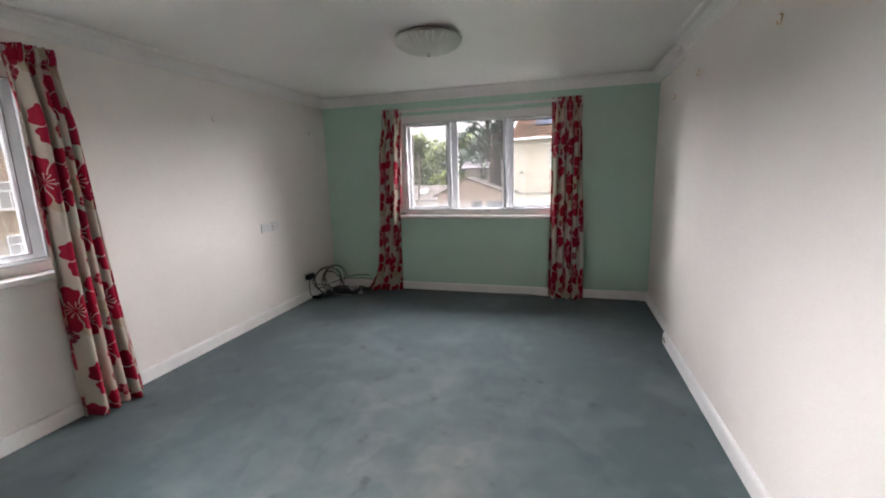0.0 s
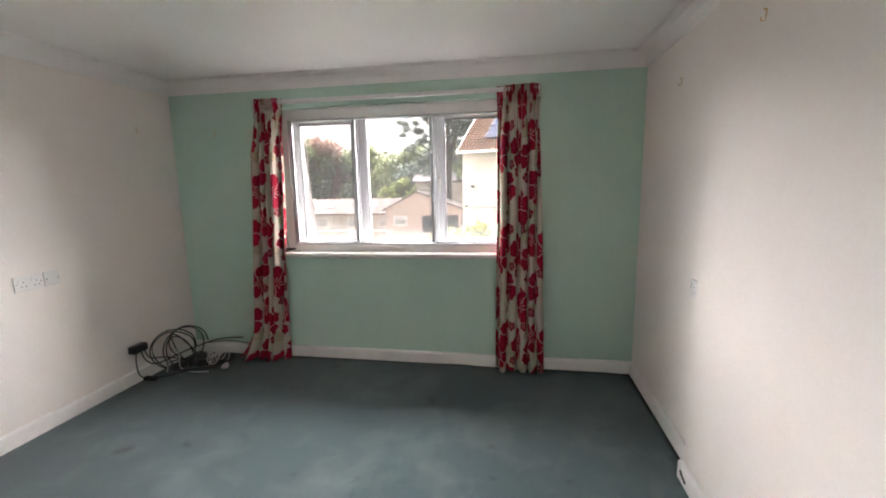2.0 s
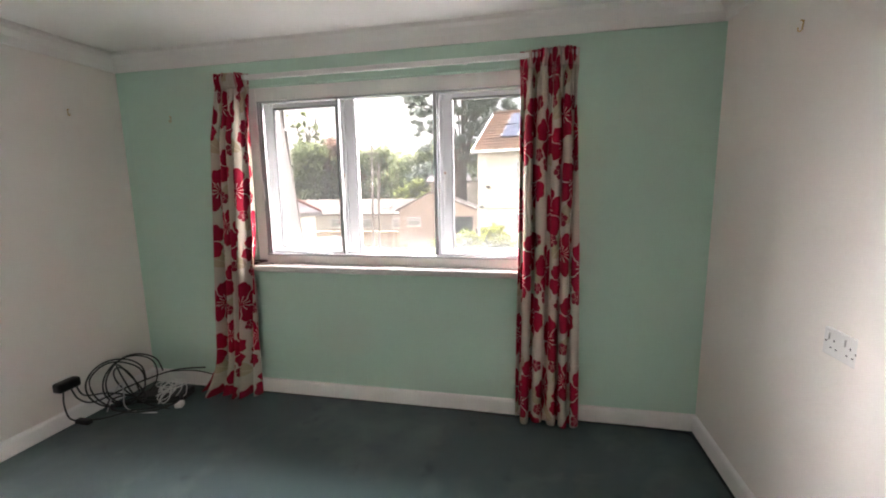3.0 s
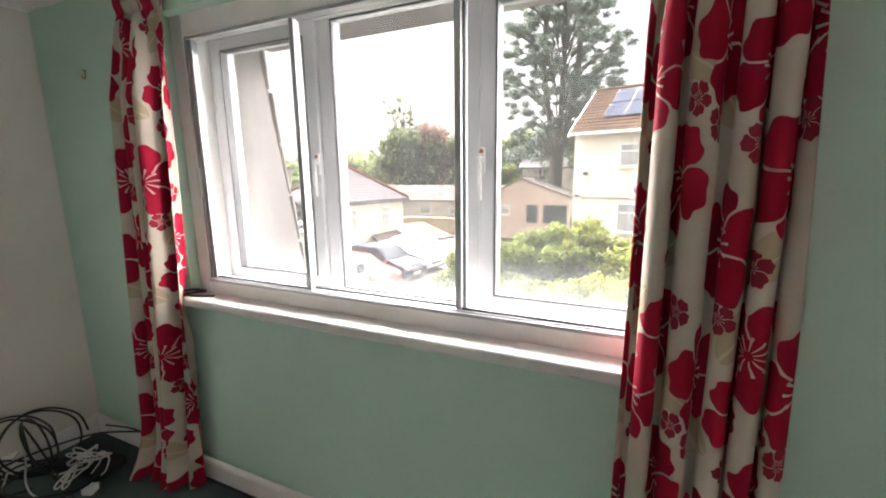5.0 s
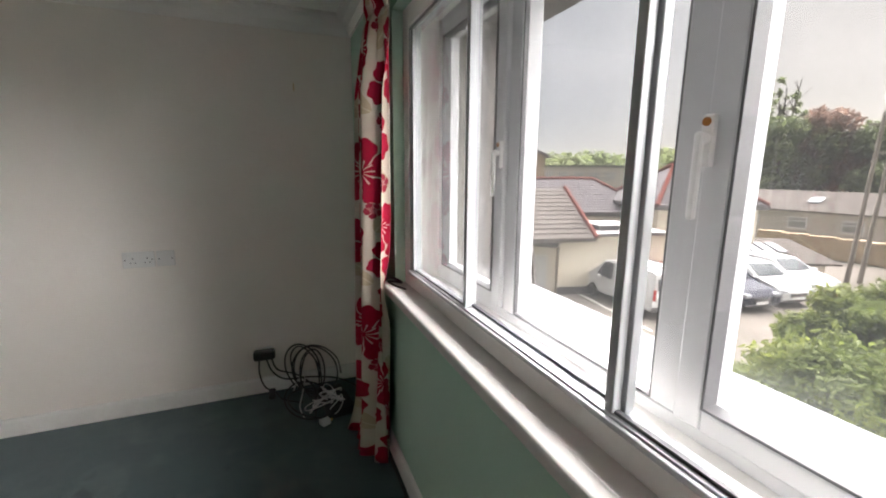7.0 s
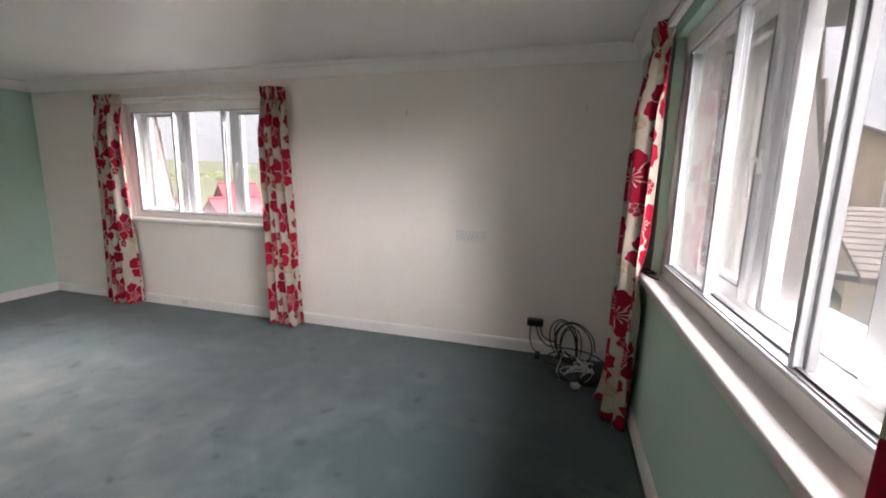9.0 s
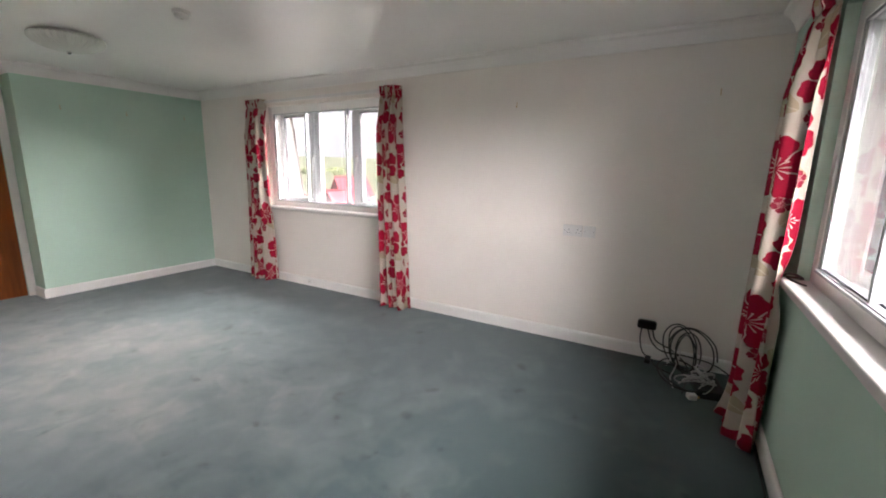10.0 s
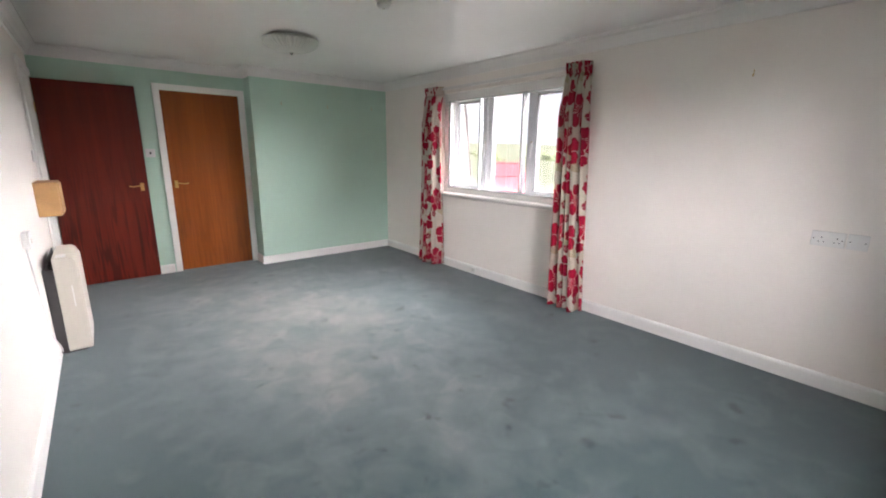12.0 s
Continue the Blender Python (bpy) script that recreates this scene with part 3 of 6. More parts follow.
bm = slab_with_holes((XW - OUT, XR + 0.2), (0, ZC), OUT, [(N0, N1, SILL, HEAD)], lambda u, v, w: (u, YN + w, v))
tagged(finish("wall_north", bm, M_MINT), "pale mint green painted wall around a wide window", "wall", kind="structure")
bm = slab_with_holes((YD - 0.2, YN), (0, ZC), OUT, [(W0, W1, SILL, HEAD)], lambda u, v, w: (XW - w, u, v))
tagged(finish("wall_west", bm, M_CREAM), "cream painted wall with a window and scattered nail holes", "wall", kind="structure")
E_DOOR = (-1.765, -1.0)
bm = slab_with_holes((YD, YSTEP), (0, ZC), 0.225, [(*E_DOOR, 0, 1.965)], lambda u, v, w: (XE + w, u, v))
tagged(finish("wall_east", bm, M_CREAM), "cream painted wall with a doorway by its end", "wall", kind="structure")
bm = slab_with_holes((YSTEP, YN), (0, ZC), 0.16, [], lambda u, v, w: (XR + w, u, v))
tagged(finish("wall_east_recess", bm, M_CREAM), "cream painted wall set back a few centimetres", "wall", kind="structure")
bm = box(XW, XB, YD, YS, 0, ZC, 0.004)
tagged(finish("wall_south", bm, M_MINT), "mint green boxed-out wall", "wall", kind="structure")
S_DOOR = (-0.745, 0.018)
bm = slab_with_holes((XW, XR + 0.2), (0, ZC), 0.2, [(*S_DOOR, 0, 1.95)], lambda u, v, w: (u, YD - w, v))
tagged(finish("wall_south_back", bm, M_MINT), "mint green wall around a flush wooden door", "wall", kind="structure")
# plain closing walls of the hall beyond the doorway
bm = box(2.2, 2.3, -2.4, 0.2, 0, ZC)
tagged(finish("wall_hall_far", bm, M_CREAM), "plain cream wall of the hall", "wall", kind="structure")
bm = box(XR + 0.2, 2.2, -2.5, -2.4, 0, ZC)
tagged(finish("wall_hall_end", bm, M_CREAM), "plain cream end wall of the hall", "wall", kind="structure")
bm = box(XR + 0.2, 2.2, 0.2, 0.3, 0, ZC)
tagged(finish("wall_hall_side", bm, M_CREAM), "plain cream side wall of the hall", "wall", kind="structure")
bm = box(XR + 0.2, 2.3, -2.5, 0.3, -0.2, 0)
tagged(finish("floor_hall", bm, M_CARPET), "blue-green carpet of the hall", "floor", kind="structure")
bm = box(XR + 0.2, 2.3, -2.5, 0.3, ZC, ZC + 0.1)
tagged(finish("ceiling_hall", bm, M_CEIL), "white ceiling of the hall", "ceiling", kind="structure")

cove = [(0, ZC), (0, ZCOVE), (0.012, ZCOVE), (0.016, ZCOVE + 0.012), (0.03, ZCOVE + 0.04), (0.058, ZCOVE + 0.068), (0.088, ZCOVE + 0.08), (0.092, ZC - 0.006), (0.092, ZC)]
bm = sweep([(XE, YD), (XE, YSTEP), (XR, YSTEP), (XR, YN), (XW, YN), (XW, YS), (XB, YS), (XB, YD), (XE, YD)], cove, 1)
tagged(finish("coving", bm, M_COVE), "white plaster coving along the tops of the walls", "coving", kind="structure")

skirt = [(0, 0), (0.018, 0), (0.018, 0.078), (0.014, 0.09), (0.006, 0.095), (0, 0.095)]
for nm, line in (("baseboard_west", [(XE, 0.0), (XE, YSTEP), (XR, YSTEP), (XR, YN), (XW, YN), (XW, YS), (XB, YS), (XB, YD + 0.02)]),
                 ("baseboard_east", [(XE, -0.93), (XE, 0.0)]), ("baseboard_south", [(0.085, YD), (XE - 0.02, YD)])):
    bm = sweep(line, skirt, 1)
    tagged(finish(nm, bm, M_GLOSS), "white gloss painted skirting board, slightly scuffed", "skirting board", kind="structure")

# ---- windows ----


def window(name, m, width, label, mull_in, mull_out):
    """A secondary-glazed window. Local x along the wall to the right, y outwards, z up from the floor."""
    w = thing(name, m, label, "window", kind="structure")
    z0, z1 = SILL, HEAD
    band, f0, f1 = 0.066, 0.045, 0.10
    foot = 0.072
    # painted timber lining
    part("window_frame", box(0, band, f0, f1, z0, z1, 0.004), M_GLOSS, w)
    part("window_frame", box(width - band, width, f0, f1, z0, z1, 0.004), M_GLOSS, w)
    part("window_frame", box(band, width - band, f0, f1, z1 - 0.08, z1, 0.004), M_GLOSS, w)
    part("window_frame", box(band, width - band, f0, f1, z0, z0 + foot, 0.004), M_GLOSS, w)
    for a, b in ((0.001, 0.008), (width - 0.008, width - 0.001)):
        part("lining", box(a, b, f1, 0.20, z0, z1, 0.002), M_GLOSS, w)
    part("lining", box(0.008, width - 0.008, f1, 0.20, z1 - 0.02, z1 - 0.001, 0.002), M_GLOSS, w)
    part("lining", box(0.008, width - 0.008, f1, 0.20, z0 + 0.001, z0 + 0.03, 0.002), M_GLOSS, w)
    # aluminium track of the inner sliding panes
    a0, a1, b0, b1 = band, width - band, z0 + foot, z1 - 0.08
    t = 0.012
    part("track", box(a0, a1, f0 + 0.004, f1 - 0.004, b0, b0 + t, 0.002), M_ALU, w, "grey aluminium sliding track")
    part("track", box(a0, a1, f0 + 0.004, f1 - 0.004, b1 - t, b1, 0.002), M_ALU, w, "grey aluminium sliding track")
    for a in (a0, a1 - t):
        part("track", box(a, a + t, f0 + 0.004, f1 - 0.004, b0 + t, b1 - t, 0.002), M_ALU, w, "grey aluminium sliding track")
    # a groove along the foot of the track
    part("track_lip", box(a0, a1, f0 - 0.006, f0 + 0.004, b0 - 0.004, b0 + 0.008, 0.002), M_ALU, w)
    edges = [a0 + t, *mull_in, a1 - t]
    for i, (p, q) in enumerate(zip(edges, edges[1:])):
        y = 0.062 if i != 1 else 0.084
        s = 0.02
        pane = part("inner_pane", box(p - 0.01 if i else p, q + 0.01 if i < 2 else q, y, y + 0.004, b0 + t, b1 - t), M_GLASS, w, "sliding glass pane tinted to dim the view")
        pane.visible_shadow = False
        for e in ((p - 0.014 if i else p), (q + 0.014 - s if i < 2 else q - s)):
            part("stile", box(e, e + s, y - 0.008, y + 0.012, b0 + t, b1 - t, 0.002), M_ALU, w, "aluminium pane edge")
        part("gasket", box(p, q, y - 0.003, y + 0.007, b0 + t, b0 + t + 0.006), M_GASKET, w)
    part("finger_pull", box(a0 - 0.004, a0 + 0.012, f0 - 0.006, f0 + 0.004, 1.30, 1.42, 0.003), M_WHITEP, w)
    # outer plastic window
    o0, o1, c0, c1 = 0.004, width - 0.004, z0 + 0.004, z1 - 0.004
    y0, y1, fr, fz = 0.20, 0.268, 0.03, 0.052
    part("outer_frame", box(o0, o0 + fr, y0, y1, c0, c1, 0.005), M_UPVC, w)
    part("outer_frame", box(o1 - fr, o1, y0, y1, c0, c1, 0.005), M_UPVC, w)
    part("outer_frame", box(o0 + fr, o1 - fr, y0, y1, c0, c0 + fz, 0.005), M_UPVC, w)
    part("outer_frame", box(o0 + fr, o1 - fr, y0, y1, c1 - fz, c1, 0.005), M_UPVC, w)
    for u in mull_out:
        part("mullion", box(u - 0.03, u + 0.03, y0, y1, c0 + fz, c1 - fz, 0.005), M_UPVC, w)
    cells = [o0 + fr, mull_out[0], mull_out[1], o1 - fr]
    for i in range(3):
        p = cells[i] + (0.03 if i else 0)
        q = cells[i + 1] - (0.03 if i < 2 else 0)
        zz0, zz1 = c0 + fz, c1 - fz
        if i != 1:
            s, sv = 0.055, 0.045
            sash = part("casement", box(p + 0.003, p + s, y0 - 0.014, y1 - 0.01, zz0 + 0.003, zz1 - 0.003, 0.005), M_UPVC, w, "white plastic opening casement")
            part("casement_rail", box(q - s - p, q - 0.003 - p, y0 - 0.014, y1 - 0.01, zz0 + 0.003, zz1 - 0.003, 0.005), M_UPVC, sash).location = (p, 0, 0)
            for za, zb in ((zz0 + 0.003, zz0 + sv), (zz1 - sv, zz1 - 0.003)):
                part("casement_rail", box(p + s, q - s, y0 - 0.014, y1 - 0.01, za, zb, 0.005), M_UPVC, sash)
            p, q, zz0, zz1 = p + s, q - s, zz0 + sv, zz1 - sv
            # handle on the meeting stile
            hx = p - 0.042 if i == 2 else q + 0.042
            hd = part("handle", box(hx - 0.010, hx + 0.010, y0 - 0.026, y0 - 0.012, 1.385, 1.468, 0.004), M_WHITEP, sash, "white lever handle with a rusty screw")
            part("lever", box(hx - 0.007, hx + 0.007, y0 - 0.046, y0 - 0.034, 1.30, 1.44, 0.005), M_WHITEP, sash)
            part("lever_neck", cyl((hx, y0 - 0.04, 1.43), (hx, y0 - 0.026, 1.43), 0.009), M_WHITEP, sash)
            part("rusty_screw", cyl((hx, y0 - 0.029, 1.456), (hx, y0 - 0.0255, 1.456), 0.007), M_RUST, sash, "rust-stained screw")
            part("key_hole", cyl((hx - 0.014, y0 - 0.018, 1.425), (hx - 0.014, y0 - 0.0135, 1.425), 0.004, seg=10), M_CHAR, sash)
        g = part("outer_pane", box(p, q, y0 + 0.02, y0 + 0.026, zz0, zz1), M_MIST, w, "window pane misted along its foot, tinted to dim the view")
        g.visible_shadow = False
        for aa, bb, cc, dd in ((p, p + 0.005, zz0, zz1), (q - 0.005, q, zz0, zz1), (p + 0.005, q - 0.005, zz0, zz0 + 0.005), (p + 0.005, q - 0.005, zz1 - 0.005, zz1)):
            part("gasket", box(aa, bb, y0 + 0.004 if i == 1 else y0 - 0.016, y0 + 0.018, cc, dd), M_GASKET, w)
    return w


window("window_1", pose(N0, YN, 0), N1 - N0, "white secondary-glazed window with three sliding panes", (0.602, 1.219), (0.62, 1.205))
window("window_2", pose(XW, W0, 0, 0, 0, 90), W1 - W0, "white secondary-glazed window with three sliding panes", (0.572, 1.165), (0.59, 1.15))


def window_board(name, m, length):
    """A painted board with a rounded nose, let into the opening."""
    bm = box(-0.035, length + 0.035, -0.055, -0.0015, SILL - 0.026, SILL + 0.014, 0.012, seg=4)
    box(0.0015, length - 0.0015, -0.01, 0.05, SILL - 0.02, SILL + 0.0135, 0.001, bm=bm)
    ob = finish(name, bm, M_BOARD)
    ob.matrix_world = m
    return tagged(ob, "white gloss painted window board with a rounded nose", "window sill", kind="structure")


window_board("window_sill_1", pose(N0, YN, 0), N1 - N0)
window_board("window_sill_2", pose(XW, W0, 0, 0, 0, 90), W1 - W0)


def curtain_rail(m, length):
    t = thing("curtain_rail", m, "white plastic curtain track fixed above the window", "curtain rail")
    part("track", box(0, length, -0.05, -0.022, 2.03, 2.058, 0.004), M_WHITEP, t)
    for i in range(5):
        u = 0.1 + (length - 0.2) * i / 4
        part("bracket", box(u - 0.012, u + 0.012, -0.022, 0.0, 2.032, 2.056, 0.003), M_WHITEP, t)
    for u in (-0.006, length):
        part("end_stop", box(u, u + 0.006, -0.052, -0.02, 2.028, 2.06, 0.002), M_WHITEP, t)


curtain_rail(pose(-1.79, YN, 0), 2.13)
curtain_rail(pose(XW, -0.55, 0, 0, 0, 90), 2.12)


def curtain(m, top, bottom, pleats, seed, label, cloth=1.25, flare=0.0, hem=0.012, off=0.116, deep=0.048, lean=0.0):
    """A gathered curtain. Local x along the rail, y outwards through the wall (so the room is at -y). top, bottom: its ends along x."""
    rnd = random.Random(seed)
    t = thing("curtain", m, label, "curtain", "floral curtains")
    cols, rows = 260, 40
    ph = [rnd.uniform(0, 6.28) for _ in range(4)]
    zt = 2.068

    def place(s, z):
        k = (zt - z) / zt
        head = 1 if z > zt - 0.09 else max(0.0, 1 - (zt - 0.09 - z) / 0.3)
        q = s + 0.035 * math.sin(2 * math.pi * 1.3 * s + ph[0]) * math.sin(math.pi * s)
        p = pleats * q + 0.10 * math.sin(1.9 * k + ph[1]) + 0.05 * math.sin(5.1 * k + ph[2] + 4 * s)
        ph_ = 2 * math.pi * p
        amp = 1 + 0.22 * math.sin(1.7 * p + ph[3]) + 0.12 * math.sin(3 * k + ph[2])
        a = top[0] + (top[1] - top[0]) * s
        b = bottom[0] + (bottom[1] - bottom[0]) * s
        x = a + (b - a) * k ** 1.3
        x += 0.016 * math.sin(math.pi * head * (1 - head)) * (0.5 - s)
        x += (top[1] - top[0]) / pleats * (0.125 * math.sin(2 * ph_) + 0.12 * math.sin(ph_ + ph[1])) * (1 - head)
        y = -off + 0.02 * head - (deep + 0.006 * k) * amp * (1 - 0.72 * head) * math.cos(ph_ + 0.35 * math.sin(ph_ + ph[0]))
        y -= lean * s * (1 - 0.5 * head)
        y += 0.7 * off * math.exp(-(min(s, 1 - s) / 0.06) ** 2)
        y += head * 0.010 * math.sin(2 * math.pi * pleats * 3.0 * s) + 0.006 * math.sin(7 * s + 3 * k + ph[3])
        if z < zt - 0.05 and z > zt - 0.13:
            y += 0.012 * math.sin(math.pi * (zt - 0.05 - z) / 0.08)
        if flare and k > 0.84:
            u = (k - 0.84) / 0.16
            x += flare * (1 - s) ** 2 * u * u
            y -= 0.05 * u * u * (1 - s)
        return Vector((x, min(y, -0.03 - 0.03 * math.exp(-((z - 0.86) / 0.12) ** 2)), z))

    for nm, za, zb, rr in (("cloth", hem, zt - 0.085, rows), ("heading", zt - 0.085, zt, 6)):
        bm = bmesh.new()
        lay = bm.loops.layers.uv.new("cloth")
        grid = []
        for j in range(rr + 1):
            z = za + (zb - za) * j / rr
            line = []
            for i in range(cols + 1):
                s = i / cols
                p = place(s, z)
                if nm == "cloth" and j == 0:
                    p.z += 0.006 * math.sin(17 * s + seed)
                line.append((bm.verts.new(p), (s * cloth * 0.98 + seed * 0.21, z * 0.98 + seed * 0.13)))
            grid.append(line)
        for j in range(rr):
            for i in range(cols):
                q = (grid[j][i], grid[j][i + 1], grid[j + 1][i + 1], grid[j + 1][i])
                f = bm.faces.new([v for v, _ in q])
                for lp, (_, c) in zip(f.loops, q):
                    lp[lay].uv = c
        ob = part(nm, bm, M_PRINT, t, "" if nm == "cloth" else "gathered pencil-pleat heading", True)
        so = ob.modifiers.new("thickness", "SOLIDIFY")
        so.thickness, so.offset = 0.0025, 0
    for i in range(5):
        s = 0.1 + 0.8 * i / 4
        p = place(s, zt - 0.03)
        part("hook", cyl((p.x, p.y + 0.004, p.z), (p.x, -0.052, p.z + 0.008), 0.0025, seg=6), M_WHITEP, t)
    return t


LBL = "cream floor-length curtain printed with large red flowers, drawn aside"
curtain(pose(0, YN, 0), (-1.805, -1.565), (-1.95, -1.64), 5, 1, LBL, 1.15, flare=-0.11, off=0.088, deep=0.046)
curtain(pose(0, YN, 0), (0.055, 0.355), (0.045, 0.395), 5, 2, LBL, 1.2, off=0.068, deep=0.028, lean=0.045)
curtain(pose(XW, 0, 0, 0, 0, 90), (-0.56, -0.27), (-0.675, -0.23), 5, 3, LBL, 1.15)
curtain(pose(XW, 0, 0, 0, 0, 90), (1.355, 1.585), (1.375, 1.715), 5, 4, LBL, 1.15)

# ---- doors ----
d1 = thing("door_1", pose(S_DOOR[0], YD, 0), "closed flush teak-veneered door in a white frame", "door", kind="structure")
WD = S_DOOR[1] - S_DOOR[0]
part("door_leaf", box(0.006, WD - 0.006, -0.045, -0.006, 0.008, 1.944, 0.003), M_TEAK, d1)
for a, b, c, e in ((-0.058, 0.004, 0, 2.008), (WD - 0.004, WD + 0.058, 0, 2.008)):
    part("architrave", box(a, b, 0.0, 0.016, c, e, 0.004), M_GLOSS, d1, "white painted architrave")
part("architrave", box(0.004, WD - 0.004, 0.0, 0.016, 1.946, 2.008, 0.004), M_GLOSS, d1, "white painted architrave")


def lever_handle(parent, x, y, z, side):
    """Brass lever on a back plate; side: +1 lever points to +x."""
    h = part("door_handle", box(x - 0.016, x + 0.016, y, y + 0.005, z - 0.04, z + 0.04, 0.002), M_BRASS, parent, "brass lever handle on a plate")
    part("spindle", cyl((x, y + 0.005, z + 0.01), (x, y + 0.045, z + 0.01), 0.009), M_BRASS, h)
    part("lever", tube([(x, y + 0.045, z + 0.01), (x + side * 0.03, y + 0.05, z + 0.012), (x + side * 0.075, y + 0.048, z + 0.006), (x + side * 0.11, y + 0.044, z + 0.012)], 0.0062, 9), M_BRASS, h)


lever_handle(d1, WD - 0.052, -0.006, 0.975, -1)
d2 = thing("door_2", pose(0.226, YD + 0.022, 0), "dark mahogany-veneered flush door standing open against the wall", "door", kind="structure")
part("door_leaf", box(0, 0.742, 0.0, 0.04, 0.01, 1.95, 0.003), M_MAHOGANY, d2)
lever_handle(d2, 0.052, 0.04, 0.965, 1)
for z in (0.25, 1.7):
    part("hinge", cyl((0.745, 0.036, z - 0.045), (0.745, 0.036, z + 0.045), 0.006), M_BRASS, d2)
# lining and architrave of the doorway in the east wall
dw = thing("door_frame", pose(XE, E_DOOR[0], 0), "white painted door frame of an open doorway", "door frame", kind="structure")
WE = E_DOOR[1] - E_DOOR[0]
part("jamb", box(0.0, 0.225, WE - 0.028, WE - 0.001, 0, 1.964, 0.002), M_GLOSS, dw)
part("jamb", box(0.0, 0.225, 0.001, 0.028, 0, 1.964, 0.002), M_GLOSS, dw)
part("head_jamb", box(0.0, 0.225, 0.028, WE - 0.028, 1.937, 1.964, 0.002), M_GLOSS, dw)
part("architrave", box(-0.016, -0.0005, WE - 0.006, WE + 0.052, 0, 2.018, 0.004), M_GLOSS, dw)
part("architrave", box(-0.016, -0.0005, 0.0, WE - 0.006, 1.96, 2.018, 0.004), M_GLOSS, dw)

# ---- ceiling things ----


def ceiling_lamp(x, y):
    t = thing("ceiling_light", pose(x, y, ZC), "flush round frosted glass ceiling lamp with fluted rim, unlit", "ceiling light", "ceiling lights")
    part("base", lathe([(0.16, 0), (0.165, -0.006), (0.16, -0.028), (0.12, -0.03)]), M_WHITEP, t)

    def flute(a, r, z):
        k = max(0.0, (r - 0.09) / 0.13)
        return r * (1 + 0.014 * k * math.cos(36 * a)), z - 0.006 * k * math.cos(36 * a)

    part("shade", lathe([(0.20, -0.022), (0.216, -0.026), (0.213, -0.042), (0.193, -0.066), (0.152, -0.09), (0.10, -0.106), (0.05, -0.113), (0.012, -0.114)], 216, wave=flute), M_FROST, t, "fluted frosted glass dish", True)
    part("finial", lathe([(0.012, -0.112), (0.016, -0.118), (0.013, -0.126), (0.006, -0.133), (0.001, -0.134)], 16), M_CHROME, t, "small chrome finial", True)


ceiling_lamp(-0.681, 2.575)
ceiling_lamp(-0.738, -0.045)
t = thing("smoke_alarm", pose(-0.87, 1.17, ZC), "small white plastic smoke alarm on the ceiling", "smoke alarm")
part("base", lathe([(0.05, 0), (0.05, -0.012), (0.045, -0.014)], 30), M_WHITEP, t)
part("cover", lathe([(0.042, -0.0145), (0.041, -0.03), (0.03, -0.04), (0.01, -0.042)], 30), M_WHITEP, t, smooth=True)
part("test_button", lathe([(0.008, -0.0425), (0.007, -0.045), (0.003, -0.046)], 14), M_IVORY, t)

# ---- wall fittings ----


def socket(m, gangs, label, rockers=True):
    """A white faceplate. Local x along the wall, y out into the room, z up from its centre."""
    t = thing("wall_socket", m, label, "socket")
    w = 0.146 if gangs == 2 else 0.086
    part("faceplate", box(-w / 2, w / 2, 0.0, 0.011, -0.043, 0.043, 0.003), M_WHITEP, t)
    if rockers:
        for g in range(gangs):
            c = (g - (gangs - 1) / 2) * 0.066
            part("rocker", box(c + 0.012, c + 0.023, 0.011, 0.015, 0.008, 0.03, 0.001), M_WHITEP, t)
            for dx, dz, ww, hh in ((0, 0.012, 0.004, 0.008), (-0.011, -0.012, 0.007, 0.004), (0.011, -0.012, 0.007, 0.004)):
                part("pin_slot", box(c - 0.006 + dx - ww / 2, c - 0.006 + dx + ww / 2, 0.0105, 0.0115, dz - hh / 2 - 0.004, dz + hh / 2 - 0.004), M_BLACK, t)
    for sx in (-w / 2 + 0.012, w / 2 - 0.012):
        part("screw", cyl((sx, 0.0105, 0), (sx, 0.0118, 0), 0.0035, seg=10), M_STEEL, t)
    return t


WALLW, WALLE = (0, 0, -90), (0, 0, 90)
socket(pose(XW, 3.168, 0.893, *WALLW), 2, "white double socket on the cream wall")
socket(pose(XW, 3.292, 0.893, *WALLW), 1, "white blank plate beside a double socket", False)
socket(pose(XR, 3.36, 0.885, *WALLE), 2, "white double socket in the wall recess")
t = thing("wall_socket", pose(XE, 0.45, 0.862, *WALLE), "white surface-mounted fused outlet above the heater", "socket")
part("back_box", box(-0.043, 0.043, 0.0005, 0.024, -0.043, 0.043, 0.004), M_WHITEP, t)
part("faceplate", box(-0.044, 0.044, 0.0245, 0.034, -0.044, 0.044, 0.003), M_WHITEP, t)
part("fuse_holder", box(-0.012, 0.012, 0.0335, 0.037, -0.02, 0.006, 0.001), M_IVORY, t)
t = thing("light_switch", pose(0.163, YD, 1.305), "white light switch between two doors", "light switch")
part("faceplate", box(-0.043, 0.043, 0, 0.01, -0.043, 0.043, 0.003), M_WHITEP, t)
part("rocker", box(-0.008, 0.008, 0.01, 0.015, -0.012, 0.012, 0.001), M_CHAR, t)
t = thing("light_switch", pose(XE, -0.85, 1.285, 0, 0, 90), "white light switch beside the doorway", "light switch")
part("faceplate", box(-0.043, 0.043, 0, 0.01, -0.043, 0.043, 0.003), M_WHITEP, t)
part("rocker", box(-0.008, 0.008, 0.01, 0.015, -0.012, 0.012, 0.001), M_WHITEP, t)
t = thing("aerial_outlet", pose(XW + 0.018, 0.29, 0.05, 0, 0, -90), "small white outlet on the skirting under a window", "outlet")
part("body", box(-0.03, 0.03, 0, 0.018, -0.02, 0.03, 0.004), M_WHITEP, t)
part("terminal", cyl((0, 0.018, 0.005), (0, 0.024, 0.005), 0.008), M_IVORY, t)
